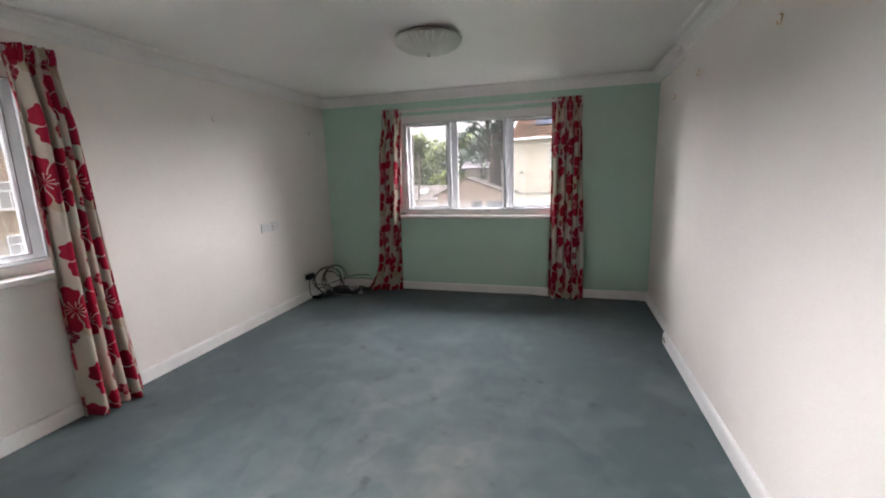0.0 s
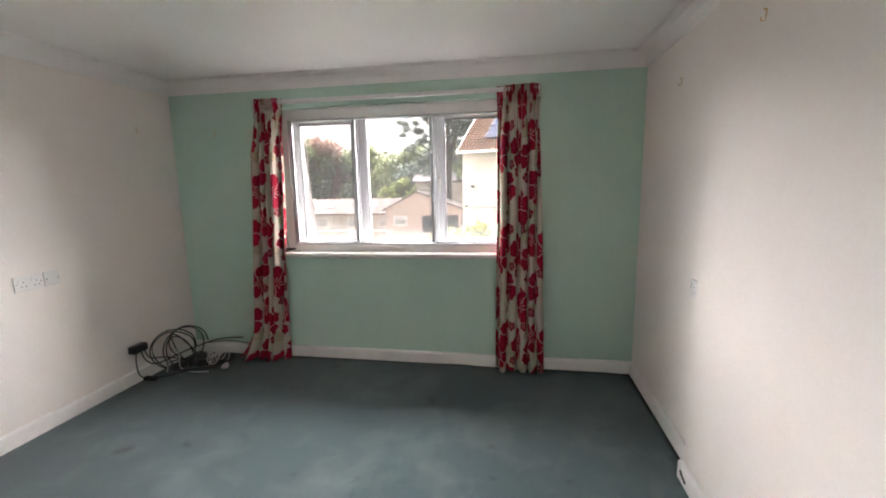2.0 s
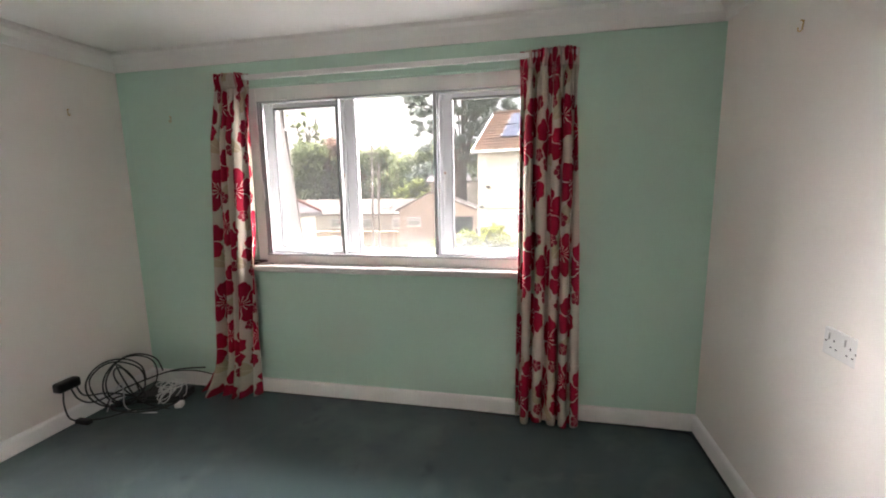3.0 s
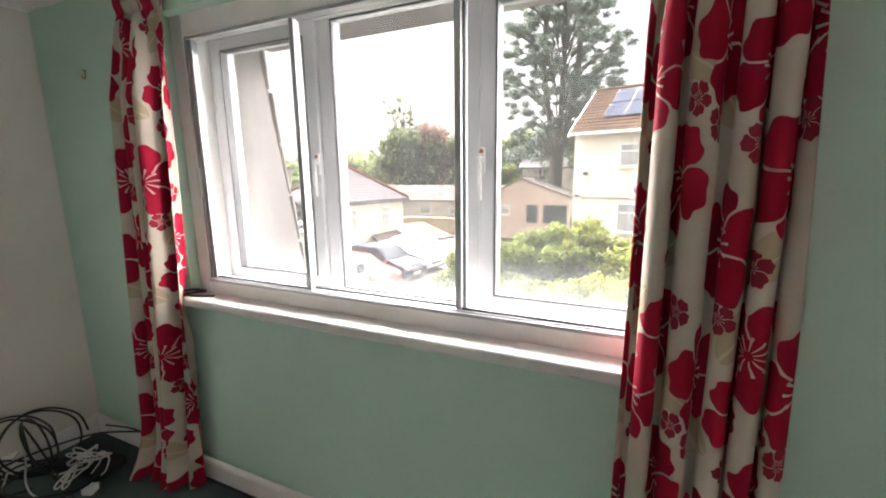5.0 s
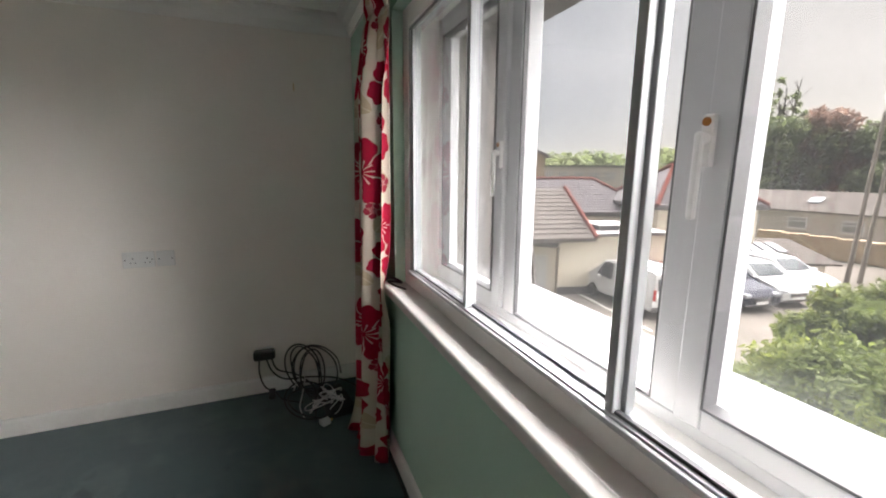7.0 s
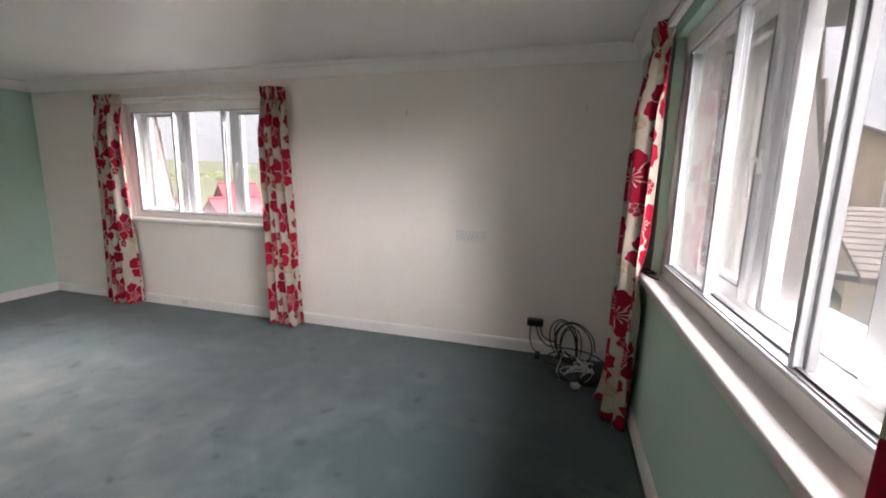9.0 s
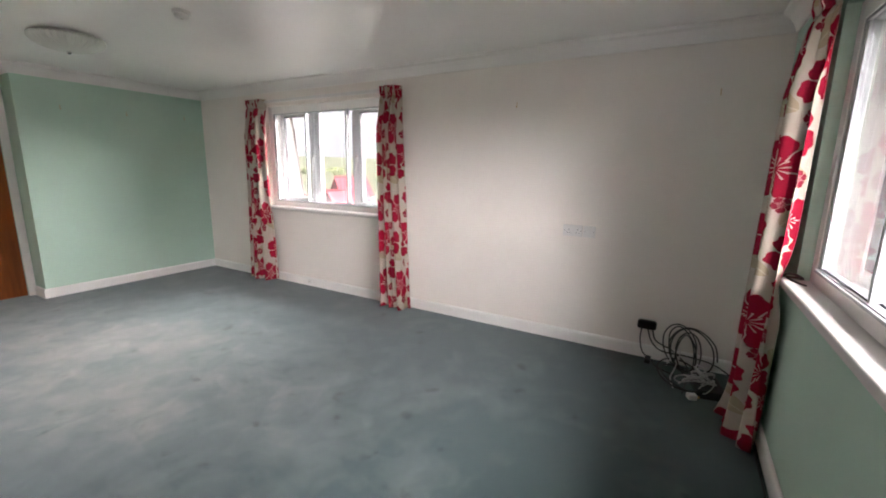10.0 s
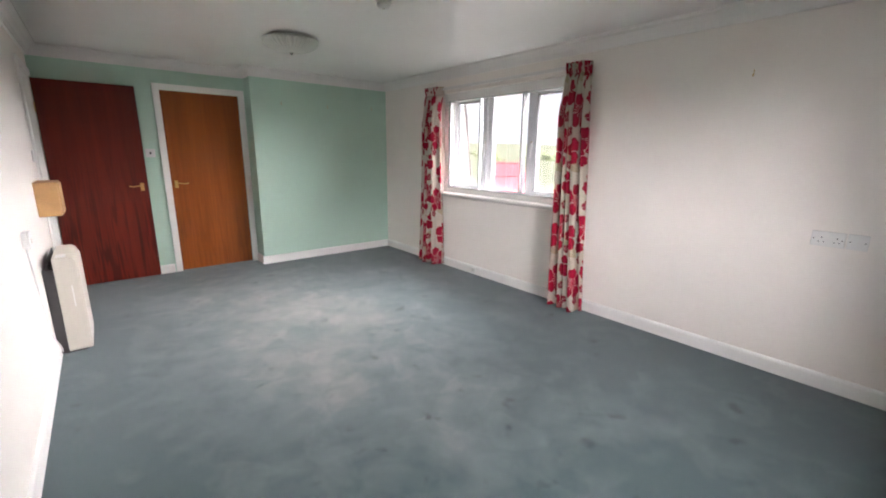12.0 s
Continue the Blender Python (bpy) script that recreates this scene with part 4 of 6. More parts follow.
t = thing("wall_box", pose(XE, -0.49, 0.99, 0, 0, 90), "small pale wooden box fixed to the wall", "box")
part("case", box(-0.26, 0.03, 0, 0.125, -0.12, 0.12, 0.004), M_OAK, t)
part("front_panel", box(-0.25, 0.02, 0.125, 0.133, -0.11, 0.11, 0.004), M_OAK, t)


def wall_hook(m):
    t = thing("picture_hook", m, "small metal picture hook nailed to the wall", "hook", "picture hooks")
    part("hook", tube([(0, 0.002, 0.018), (0, 0.004, 0.0), (0, 0.006, -0.014), (0, 0.016, -0.016), (0, 0.018, -0.004)], 0.0021, 6), M_BRASS, t)
    part("nail", cyl((0, 0.0, 0.016), (0, 0.012, 0.02), 0.0025, seg=8), M_BRASS, t)


for m in (pose(XW, 2.67, 1.84, *WALLW), pose(XW, 4.01, 1.84, *WALLW), pose(-2.173, YN, 1.83, 0, 0, 180), pose(XR, 3.735, 1.91, *WALLE), pose(XE, 2.875, 1.925, *WALLE), pose(XE, 1.857, 1.91, *WALLE),
          pose(-1.143, YS, 1.88), pose(-1.713, YS, 1.88), pose(-2.335, YS, 1.90)):
    wall_hook(m)

# ---- storage heater ----
t = thing("storage_heater", pose(XE, 0.02, 0, 0, 0, 90), "ivory storage heater with charcoal back standing against the wall", "heater")
part("back", box(-0.485, -0.004, 0.002, 0.054, 0.012, 0.585, 0.004), M_CHAR, t, "charcoal metal back")
prof = [(0.056, 0.02), (0.18, 0.02), (0.18, 0.595), (0.158, 0.648), (0.135, 0.66), (0.056, 0.66)]
bm = bmesh.new()
ra, rb = [bm.verts.new((-0.485, y, z)) for y, z in prof], [bm.verts.new((0.0, y, z)) for y, z in prof]
for i in range(6):
    bm.faces.new((ra[i], ra[(i + 1) % 6], rb[(i + 1) % 6], rb[i]))
bm.faces.new(ra), bm.faces.new(rb)
bmesh.ops.bevel(bm, geom=bm.edges[:], offset=0.006, segments=2, profile=0.5, affect="EDGES")
part("casing", bm, M_IVORY, t)
for i in range(9):
    part("grille_slat", box(-0.47, -0.02, 0.03, 0.036, 0.59 + i * 0.007, 0.594 + i * 0.007), M_CHAR, t)
part("end_panel", box(-0.004, 0.004, 0.062, 0.172, 0.03, 0.585, 0.003), M_IVORY, t, "ivory end panel")
part("end_catch", box(0.004, 0.007, 0.128, 0.134, 0.33, 0.47, 0.001), M_WHITEP, t)
part("control_flap", box(-0.10, -0.02, 0.075, 0.125, 0.659, 0.666, 0.002), M_WHITEP, t)
for u in (-0.43, -0.06):
    part("foot", box(u - 0.03, u + 0.03, 0.03, 0.15, 0.0, 0.022, 0.003), M_CHAR, t)
t = thing("heater_cable", pose(XE, 0, 0), "white cable running down the wall from an outlet", "cable")
part("cable", tube([(-0.008, 0.44, 0.825), (-0.008, 0.40, 0.70), (-0.008, 0.29, 0.45), (-0.010, 0.2, 0.22), (-0.026, 0.10, 0.10), (-0.026, 0.04, 0.04)], 0.0045), M_WHITEP, t)

# ---- cables in the corner ----
t = thing("plug_adapter", pose(XW, 3.75, 0.262, 0, 0, -90), "black plug adapter in a low wall outlet", "plug")
part("outlet_plate", box(-0.05, 0.05, 0, 0.01, -0.035, 0.035, 0.003), M_WHITEP, t)
part("body", box(-0.062, 0.062, 0.01, 0.07, -0.03, 0.03, 0.016, seg=4), M_BLACK, t)
t = thing("power_lead", pose(0, 0, 0), "thin black lead hanging from a plug to the carpet", "cable")
part("lead", tube([(XW + 0.05, 3.72, 0.235), (XW + 0.045, 3.715, 0.15), (XW + 0.04, 3.74, 0.05), (XW + 0.06, 3.80, 0.012), (XW + 0.16, 3.84, 0.010), (XW + 0.24, 3.95, 0.01)], 0.0045), M_BLACK, t)
part("ferrite_plug", box(XW + 0.03, XW + 0.13, 3.76, 3.80, 0.0, 0.03, 0.01, seg=3), M_BLACK, t)


def loop(cx, cy, cz, rx, rz, tilt, turn, wob, r, material, label, seed, group="coiled cables"):
    rnd = random.Random(seed)
    t = thing("cable_coil", pose(cx, cy, cz, tilt, 0, turn), label, "cable", group)
    pts = []
    for k in range(22):
        a = 2 * math.pi * k / 11
        s = 1 + wob * math.sin(a * 0.5 + seed)
        pts.append((rx * s * math.cos(a) + rnd.uniform(-1, 1) * 0.006, 0.012 * math.sin(a * 1.5) + k * 0.0015, rz * s * math.sin(a)))
    part("cable", tube(pts, r), material, t)
    return t


BL = "loose coil of stiff black cable leaning in the corner"
loop(-2.43, 3.96, 0.165, 0.15, 0.155, 0, 38, 0.05, 0.0048, M_BLACK, BL, 1)
loop(-2.38, 4.03, 0.17, 0.15, 0.16, 0, 62, 0.07, 0.0048, M_BLACK, BL, 2)
loop(-2.40, 4.00, 0.145, 0.17, 0.13, 14, -20, 0.08, 0.0048, M_BLACK, BL, 3)
loop(-2.27, 3.99, 0.03, 0.20, 0.13, 84, 12, 0.08, 0.005, M_BLACK, "flat coil of black cable on the carpet", 4)
WL = "tangled white cable heaped on the carpet"
for k in range(6):
    rnd = random.Random(40 + k)
    loop(-2.14 + rnd.uniform(-0.06, 0.06), 4.09 + rnd.uniform(-0.07, 0.06), 0.06 + 0.012 * k, 0.065 + rnd.uniform(-0.015, 0.02), 0.05, rnd.uniform(25, 75), rnd.uniform(0, 180), 0.12, 0.0035, M_WHITEP, WL, 50 + k, "white cables")
t = thing("white_lead", pose(0, 0, 0), "white lead looped over black cables", "cable")
part("lead", tube([(-2.46, 3.90, 0.012), (-2.44, 3.93, 0.10), (-2.41, 3.97, 0.17), (-2.40, 3.97, 0.11), (-2.38, 3.95, 0.03), (-2.27, 3.93, 0.012), (-2.14, 3.95, 0.010)], 0.004), M_WHITEP, t)
t = thing("lead", pose(0, 0, 0), "black lead stretched from the plug adapter across the coils", "cable")
part("cable", tube([(XW + 0.05, 3.76, 0.235), (XW + 0.055, 3.79, 0.15), (XW + 0.08, 3.86, 0.10), (-2.38, 4.0, 0.14), (-2.20, 4.15, 0.19), (-2.05, 4.27, 0.17)], 0.0048), M_BLACK, t)
t = thing("lead", pose(0, 0, 0), "second black lead drooping from the plug adapter", "cable")
part("cable", tube([(XW + 0.05, 3.79, 0.235), (XW + 0.06, 3.82, 0.16), (XW + 0.09, 3.93, 0.12), (-2.40, 4.02, 0.06), (-2.28, 4.02, 0.012), (-2.10, 4.0, 0.01)], 0.0048), M_BLACK, t)
t = thing("router", pose(-2.25, 4.13, 0, 0, 0, 10), "black plastic router lying on the carpet among cables", "router")
part("body", box(-0.15, 0.15, -0.08, 0.08, 0.0, 0.05, 0.012, seg=3), M_BLACK, t)
part("lid_seam", box(-0.14, 0.14, -0.0815, 0.0815, 0.03, 0.033), M_CHAR, t)
part("status_light", box(-0.1, -0.09, -0.083, -0.0795, 0.018, 0.022), M_WHITEP, t)
t = thing("mains_plug", pose(-2.07, 4.05, 0, 0, 0, 25), "white mains plug lying on the carpet", "plug")
part("body", box(-0.024, 0.024, -0.025, 0.025, 0.0, 0.035, 0.008, seg=3), M_WHITEP, t)
for dx, dy in ((-0.011, 0.028), (0.011, 0.028), (0.0, 0.034)):
    part("pin", box(dx - 0.003, dx + 0.003, 0.024, dy + 0.012, 0.012, 0.017), M_BRASS, t)
t = thing("skirting_cable", pose(0, 0, 0), "thin black cable trailing along the skirting", "cable")
pts = [(-2.40, 4.29, 0.10), (-2.20, 4.315, 0.115), (-2.02, 4.31, 0.10)]
part("cable", tube(pts, 0.004), M_BLACK, t, "length behind a curtain")
pts = [(-1.70 + 0.25 * k, 4.312 - (0.02 if k in (6, 7) else 0.0), 0.006 + (0.012 if k == 6 else 0)) for k in range(11)]
pts += [(0.96, 4.30, 0.006), (1.005, 4.24, 0.006), (1.008, 3.9, 0.006), (1.008, 3.5, 0.006), (1.0, 3.26, 0.02), (0.955, 3.20, 0.055), (0.945, 3.12, 0.05)]
part("cable", tube(pts, 0.004), M_BLACK, t)
t = thing("sill_cable", pose(0, 0, 0), "black cable looped on the sill and hanging beside the curtain", "cable")
part("cable", tube([(-1.52, 4.355, 0.889), (-1.58, 4.33, 0.89), (-1.66, 4.315, 0.892), (-1.60, 4.335, 0.905), (-1.56, 4.35, 0.91), (-1.62, 4.33, 0.915), (-1.69, 4.31, 0.89), (-1.692, 4.30, 0.80), (-1.690, 4.315, 0.5), (-1.680, 4.315, 0.2), (-1.69, 4.30, 0.02)], 0.0055), M_BLACK, t)

# ---- outdoors ----
G = -4.0
bm = bmesh.new()
ring_r = [0, 6, 14, 25, 40, 60, 90, 140, 220, 360, 600, 1000, 1800]
SEG = 72
prev = None
for r in ring_r:
    ring = []
    for i in range(SEG if r else 1):
        a = 2 * math.pi * i / SEG
        x, y = r * math.cos(a), r * math.sin(a) + 6
        h = 0.0
        if r > 60:
            h = min(1.0, (r - 60) / 500) * (9 + 7 * math.sin(2 * a + 0.4) + 4 * math.sin(5 * a))
        ring.append(bm.verts.new((x, y, G + h)))
    if prev:
        for i in range(SEG):
            if len(prev) == 1:
                bm.faces.new((prev[0], ring[i], ring[(i + 1) % SEG]))
            else:
                bm.faces.new((prev[i], ring[i], ring[(i + 1) % SEG], prev[(i + 1) % SEG]))
    prev = ring
tagged(finish("ground", bm, M_GRASS), "rough green ground reaching to low hills", "ground", kind="structure")
bm = box(-17, -6.9, 11.5, 36, G - 0.2, G + 0.006)
tagged(finish("road", bm, M_TARMAC), "pale worn tarmac of a car park", "car park", kind="structure")
bm = box(-40, -15, -40, 4, G - 0.2, G + 0.006)
tagged(finish("road_west", bm, M_TARMAC), "pale tarmac yard", "yard", kind="structure")
for k in range(5):
    ob = finish("parking_line", box(-2.2, 2.2, -0.05, 0.05, 0.006, 0.012), M_PAINTL)
    ob.matrix_world = pose(-11.9, 15.9 + 2.3 * k, G + 0.001, 0, 0, -8)
    tagged(ob, "white painted parking bay line on tarmac", "road marking", "parking lines", "structure")


def prism(points, y0, y1, bm=None):
    """Extrudes an outline in x and z along y."""
    bm = bm or bmesh.new()
    a, b = [bm.verts.new((x, y0, z)) for x, z in points], [bm.verts.new((x, y1, z)) for x, z in points]
    k = len(points)
    for i in range(k):
        bm.faces.new((a[i], a[(i + 1) % k], b[(i + 1) % k], b[i]))
    bm.faces.new(a), bm.faces.new(b)
    return bm


def slope(corners, thick, bm=None):
    """A roof plane: four corners, thickened downwards."""
    bm = bm or bmesh.new()
    up = [bm.verts.new(c) for c in corners]
    lo = [bm.verts.new((c[0], c[1], c[2] - thick)) for c in corners]
    bm.faces.new(up), bm.faces.new(lo)
    k = len(corners)
    for i in range(k):
        bm.faces.new((up[i], up[(i + 1) % k], lo[(i + 1) % k], lo[i]))
    return bm


def house_window(parent, x, z, w, h, side=-0.0, bars=1, mat_glass=None):
    """A window on the face y = side (which looks to -y): surround, pane, transom and sill."""
    win = part("window", box(x - w / 2 - 0.07, x + w / 2 + 0.07, side - 0.05, side + 0.02, z - 0.07, z + h + 0.07, 0.01), M_UPVC, parent, "white framed window")
    part("pane", box(x - w / 2, x + w / 2, side - 0.065, side - 0.052, z, z + h), mat_glass or M_NET, win)
    part("transom", box(x - w / 2, x + w / 2, side - 0.09, side - 0.066, z + h * 0.66, z + h * 0.66 + 0.06), M_UPVC, win)
    for k in range(bars):
        u = x - w / 2 + w * (k + 1) / (bars + 1)
        part("glazing_bar", box(u - 0.03, u + 0.03, side - 0.085, side - 0.067, z, z + h * 0.66), M_UPVC, win)
    part("sill", box(x - w / 2 - 0.12, x + w / 2 + 0.12, side - 0.15, side + 0.01, z - 0.15, z - 0.07, 0.01), M_RENDC, win)


def tile_rows(parent, name, c00, c10, c11, c01, rows, cols, material):
    """Courses of tiles laid over a roof plane from the eave (c00 to c10) up to the ridge (c01 to c11), each course lapping the one below."""
    A, B, C, D = (Vector(c) for c in (c00, c10, c11, c01))
    nrm = (B - A).cross(D - A).normalized()
    if nrm.z < 0:
        nrm = -nrm
    bm = bmesh.new()
    for j in range(rows):
        v0, v1 = j / rows, min(1.0, (j + 1.25) / rows)
        for i in range(cols):
            u0, u1 = i / cols + 0.06 / cols, (i + 1) / cols - 0.02 / cols
            q = []
            for u, v, lift in ((u0, v0, 0.055), (u1, v0, 0.055), (u1, v1, 0.02), (u0, v1, 0.02)):
                q.append(A.lerp(B, u).lerp(D.lerp(C, u), v) + nrm * lift)
            up = [bm.verts.new(p) for p in q]
            dn = [bm.verts.new(p - nrm * 0.03) for p in q[:2]]
            bm.faces.new(up)
            bm.faces.new((up[0], up[1], dn[1], dn[0]))
    ob = part(name, bm, material, parent)
    return tagged(ob, kind="stuff")


# the cream house with solar panels: local x along its front, the front faces -y
h = thing("house", pose(-2.914, 27.143, G, 0, 0, -16.4), "cream rendered house with orange-brown tiled roof and solar panels", "house")
HW, HE, HR, HD = 9.5, 7.35, 9.93, 6.5
part("wall", prism([(0, 0), (HW, 0), (HW, HE), (0, HE)], 0, HD, None), M_RENDC, h)
part("gable_wall", prism([(0, HE), (0.3, HE), (0.3, HE + 0.01), (0, HE + 0.01)], 0.2, HD - 0.2), M_RENDC, h)
bm = bmesh.new()
for x in (0.02, 0.3):
    bm.faces.new([bm.verts.new((x, y, z)) for y, z in ((0.05, HE), (HD - 0.05, HE), (HD / 2, HR - 0.12))])
part("gable_wall", bm, M_RENDC, h)
part("roof", slope([(-0.25, -0.3, HE - 0.05), (HW + 0.2, -0.3, HE - 0.05), (HW + 0.2, HD / 2, HR), (-0.25, HD / 2, HR)], 0.1), M_TILE, h)
part("roof", slope([(-0.25, HD + 0.3, HE - 0.05), (HW + 0.2, HD + 0.3, HE - 0.05), (HW + 0.2, HD / 2, HR), (-0.25, HD / 2, HR)], 0.1), M_TILE, h)
tile_rows(h, "roof_tiles", (-0.25, -0.3, HE - 0.05), (HW + 0.2, -0.3, HE - 0.05), (HW + 0.2, HD / 2, HR), (-0.25, HD / 2, HR), 14, 46, M_TILE)
part("gutter", cyl((-0.25, -0.36, HE - 0.1), (HW + 0.2, -0.36, HE - 0.1), 0.07, seg=8), M_WHITEP, h, "white plastic gutter")
part("ridge", cyl((-0.25, HD / 2, HR + 0.02), (HW + 0.2, HD / 2, HR + 0.02), 0.1, seg=8), M_TILE, h)
part("bargeboard", slope([(-0.3, -0.32, HE - 0.04), (-0.24, -0.32, HE - 0.04), (-0.24, HD / 2, HR + 0.02), (-0.3, HD / 2, HR + 0.02)], 0.2), M_WHITEP, h)
for i in range(6):
    for j in range(2):
        u0, v0 = 1.2 + i * 1.08, 0.27 + j * 0.32
        y0, y1 = -0.3 + v0 * (HD / 2 + 0.3), -0.3 + (v0 + 0.3) * (HD / 2 + 0.3)
        z0, z1 = HE - 0.05 + v0 * (HR - HE + 0.05), HE - 0.05 + (v0 + 0.3) * (HR - HE + 0.05)
        pn = part("solar_panel", slope([(u0, y0, z0 + 0.16), (u0 + 1.04, y0, z0 + 0.16), (u0 + 1.04, y1, z1 + 0.16), (u0, y1, z1 + 0.16)], 0.04), M_SOLAR, h, "dark blue solar panel")
        for a, b in ((u0, u0 + 0.03), (u0 + 1.01, u0 + 1.04)):
            part("panel_rim", slope([(a, y0, z0 + 0.168), (b, y0, z0 + 0.168), (b, y1, z1 + 0.168), (a, y1, z1 + 0.168)], 0.03), M_CHAR, pn)
house_window(h, 3.0, 5.62, 1.1, 1.0, bars=0)
house_window(h, 3.0, 2.3, 1.05, 1.35, bars=0)
house_window(h, 6.4, 5.85, 1.05, 1.05, bars=0)
part("satellite_dish", lathe([(0.38, 0.12), (0.30, 0.06), (0.15, 0.015), (0.02, 0.0)], 24), M_CHAR, h, "grey satellite dish", True).matrix_basis = pose(3.62, -0.3, 4.52, 65, 0, -20)
for x, z in ((0.67, 5.22), (0.28, 4.03)):
    part("wall_lamp", box(x - 0.12, x + 0.12, -0.16, -0.001, z - 0.08, z + 0.08, 0.03), M_CHAR, h)
part("downpipe", cyl((5.1, -0.08, 0), (5.1, -0.08, HE - 0.1), 0.05, seg=8), M_WHITEP, h)
part("cable", tube([(0.5, -0.02, 3.9), (2.2, -0.03, 3.95), (3.9, -0.02, 3.9)], 0.02, 5), M_CHAR, h)


def hip_house(m, w, d, eave, apex, inset, label, wall, roof, ridge, wins=(), side_wins=()):
    """A hipped house; front on y = 0 looking to -y, side on x = 0 looking to -x."""
    t = thing("house", m, label, "house")
    part("wall", box(0, w, 0, d, 0, eave), wall, t)
    o = 0.3
    e = [(-o, -o, eave), (w + o, -o, eave), (w + o, d + o, eave), (-o, d + o, eave)]
    r0, r1 = (inset, d / 2, apex), (w - inset, d / 2, apex)
    for c in ([e[0], e[1], r1, r0], [e[2], e[3], r0, r1], [e[3], e[0], r0], [e[1], e[2], r1]):
        part("roof", slope(c, 0.12), roof, t)
    for a, b in ((e[0], r0), (e[3], r0), (e[1], r1), (e[2], r1), (r0, r1)):
        if (Vector(a) - Vector(b)).length > 0.1:
            part("ridge", cyl((a[0], a[1], a[2] + 0.04), (b[0], b[1], b[2] + 0.04), 0.12, seg=8), ridge, t, "terracotta ridge tiles" if ridge is M_RIDGE else "")
    part("fascia", box(-o - 0.02, w + o + 0.02, -o - 0.06, -o, eave - 0.22, eave - 0.02), M_CHAR, t)
    part("fascia", box(-o - 0.06, -o, -o, d + o, eave - 0.22, eave - 0.02), M_CHAR, t)
    tile_rows(t, "roof_slates", e[0], e[1], r1, r0, 14, 30, roof)
    for x, z, ww, hh in wins:
        house_window(t, x, z, ww, hh, bars=0)
    return t


# two-storey cream building: its long wall faces the car park
hip_house(pose(-15.75, 22.39, G - 1.0, 0, 0, 73.8), 5.7, 5.6, 4.68, 6.82, 2.5, "cream two-storey building with hipped slate roof and red ridge tiles", M_RENDC, M_SLATE, M_RIDGE,
          ((1.4, 3.05, 0.7, 1.1), (4.1, 3.05, 0.65, 1.1), (1.5, 1.1, 0.8, 0.75), (4.3, 1.0, 0.7, 0.9)))
t = thing("extension", pose(-14.43, 15.2, G, 0, 0, 77.5), "cream single-storey flat-roofed extension with a black plinth", "extension")
part("wall", box(0, 5.0, 0, 4.2, 0, 2.62), M_RENDC, t)
part("plinth", box(-0.02, 5.02, -0.03, -0.001, 0, 0.35), M_CHAR, t)
part("flat_roof", box(1.5, 5.2, -0.3, 4.4, 2.62, 2.76, 0.02), M_CHAR, t)
part("lean_to_roof", slope([(-2.5, -0.4, 2.55), (1.5, -0.4, 2.55), (2.1, 4.2, 4.5), (-2.5, 4.2, 4.5)], 0.12), M_SLATE2, t)
tile_rows(t, "roof_slates", (-2.5, -0.4, 2.55), (1.5, -0.4, 2.55), (2.1, 4.2, 4.5), (-2.5, 4.2, 4.5), 12, 18, M_SLATE2)
part("ridge", cyl((1.5, -0.4, 2.62), (2.1, 4.2, 4.58), 0.1, seg=8), M_RIDGE, t, "terracotta hip tiles")
part("vent_box", box(2.2, 3.6, 0.7, 1.4, 2.76, 2.98, 0.03), M_CHAR, t)
sg = part("sign", box(3.4, 3.9, -0.03, -0.001, 1.5, 2.1, 0.005), M_BLACK, t, "black notice plate with unreadable white lines")
for k in range(6):
    part("text_bar", box(3.46, 3.84 - 0.05 * (k % 2), -0.036, -0.031, 1.58 + k * 0.08, 1.61 + k * 0.08), M_WHITEP, sg)
t = thing("garage", pose(-16.3, 13.26, G, 0, 0, 45), "low cream garage with a white door and dark canopy", "garage")
part("wall", box(0, 2.55, 0, 3, 0, 2.2), M_RENDC, t)
part("garage_door", box(0.3, 2.2, -0.04, -0.001, 0, 1.75, 0.01), M_WHITE, t, "white garage door")
part("canopy", box(-0.2, 2.7, -0.5, 0.3, 2.2, 2.42, 0.03), M_CHAR, t)
# blue-grey slate roof behind the extension
hip_house(pose(-21.5, 16.4, G - 1, 0, 0, 70), 9.0, 6, 4.0, 5.9, 2.5, "house with blue-grey slate hipped roof", M_RENDC, M_SLATE, M_RIDGE, ())
t = thing("porch", pose(-13.6, 24.5, G - 0.4, 0, 0, 62), "lean-to with a dark slate roof and three skylights", "porch")
part("wall", box(0, 5.2, 0.4, 3.0, 0, 1.4), M_RENDC, t)
part("roof", slope([(-0.3, -0.3, 1.45), (5.4, -0.3, 1.45), (5.0, 3.0, 2.2), (0.2, 3.0, 2.2)], 0.1), M_SLATE2, t)
for k in range(3):
    x = 2.0 + 0.62 * k
    part("skylight", slope([(x, 0.9, 1.83), (x + 0.45, 0.9, 1.83), (x + 0.45, 2.1, 2.10), (x, 2.1, 2.10)], 0.06), M_LAMPW, t, "pale skylight")

# long grey terrace behind the car park
t = thing("terrace", pose(-28, 40.8, G - 0.3, 0, 0, 3), "long low pale grey terrace with a slate roof and skylights", "house")
part("wall", box(0, 17.5, 0, 6, 0, 2.9), M_RENDG, t)
part("roof", slope([(-0.3, -0.3, 2.9), (17.8, -0.3, 2.9), (17.8, 3, 4.3), (-0.3, 3, 4.3)], 0.12), M_SLATE2, t)
part("roof", slope([(-0.3, 6.3, 2.9), (17.8, 6.3, 2.9), (17.8, 3, 4.3), (-0.3, 3, 4.3)], 0.12), M_SLATE2, t)
for k in range(5):
    house_window(t, 2.2 + 3.3 * k, 1.55, 1.1, 0.75, bars=0)
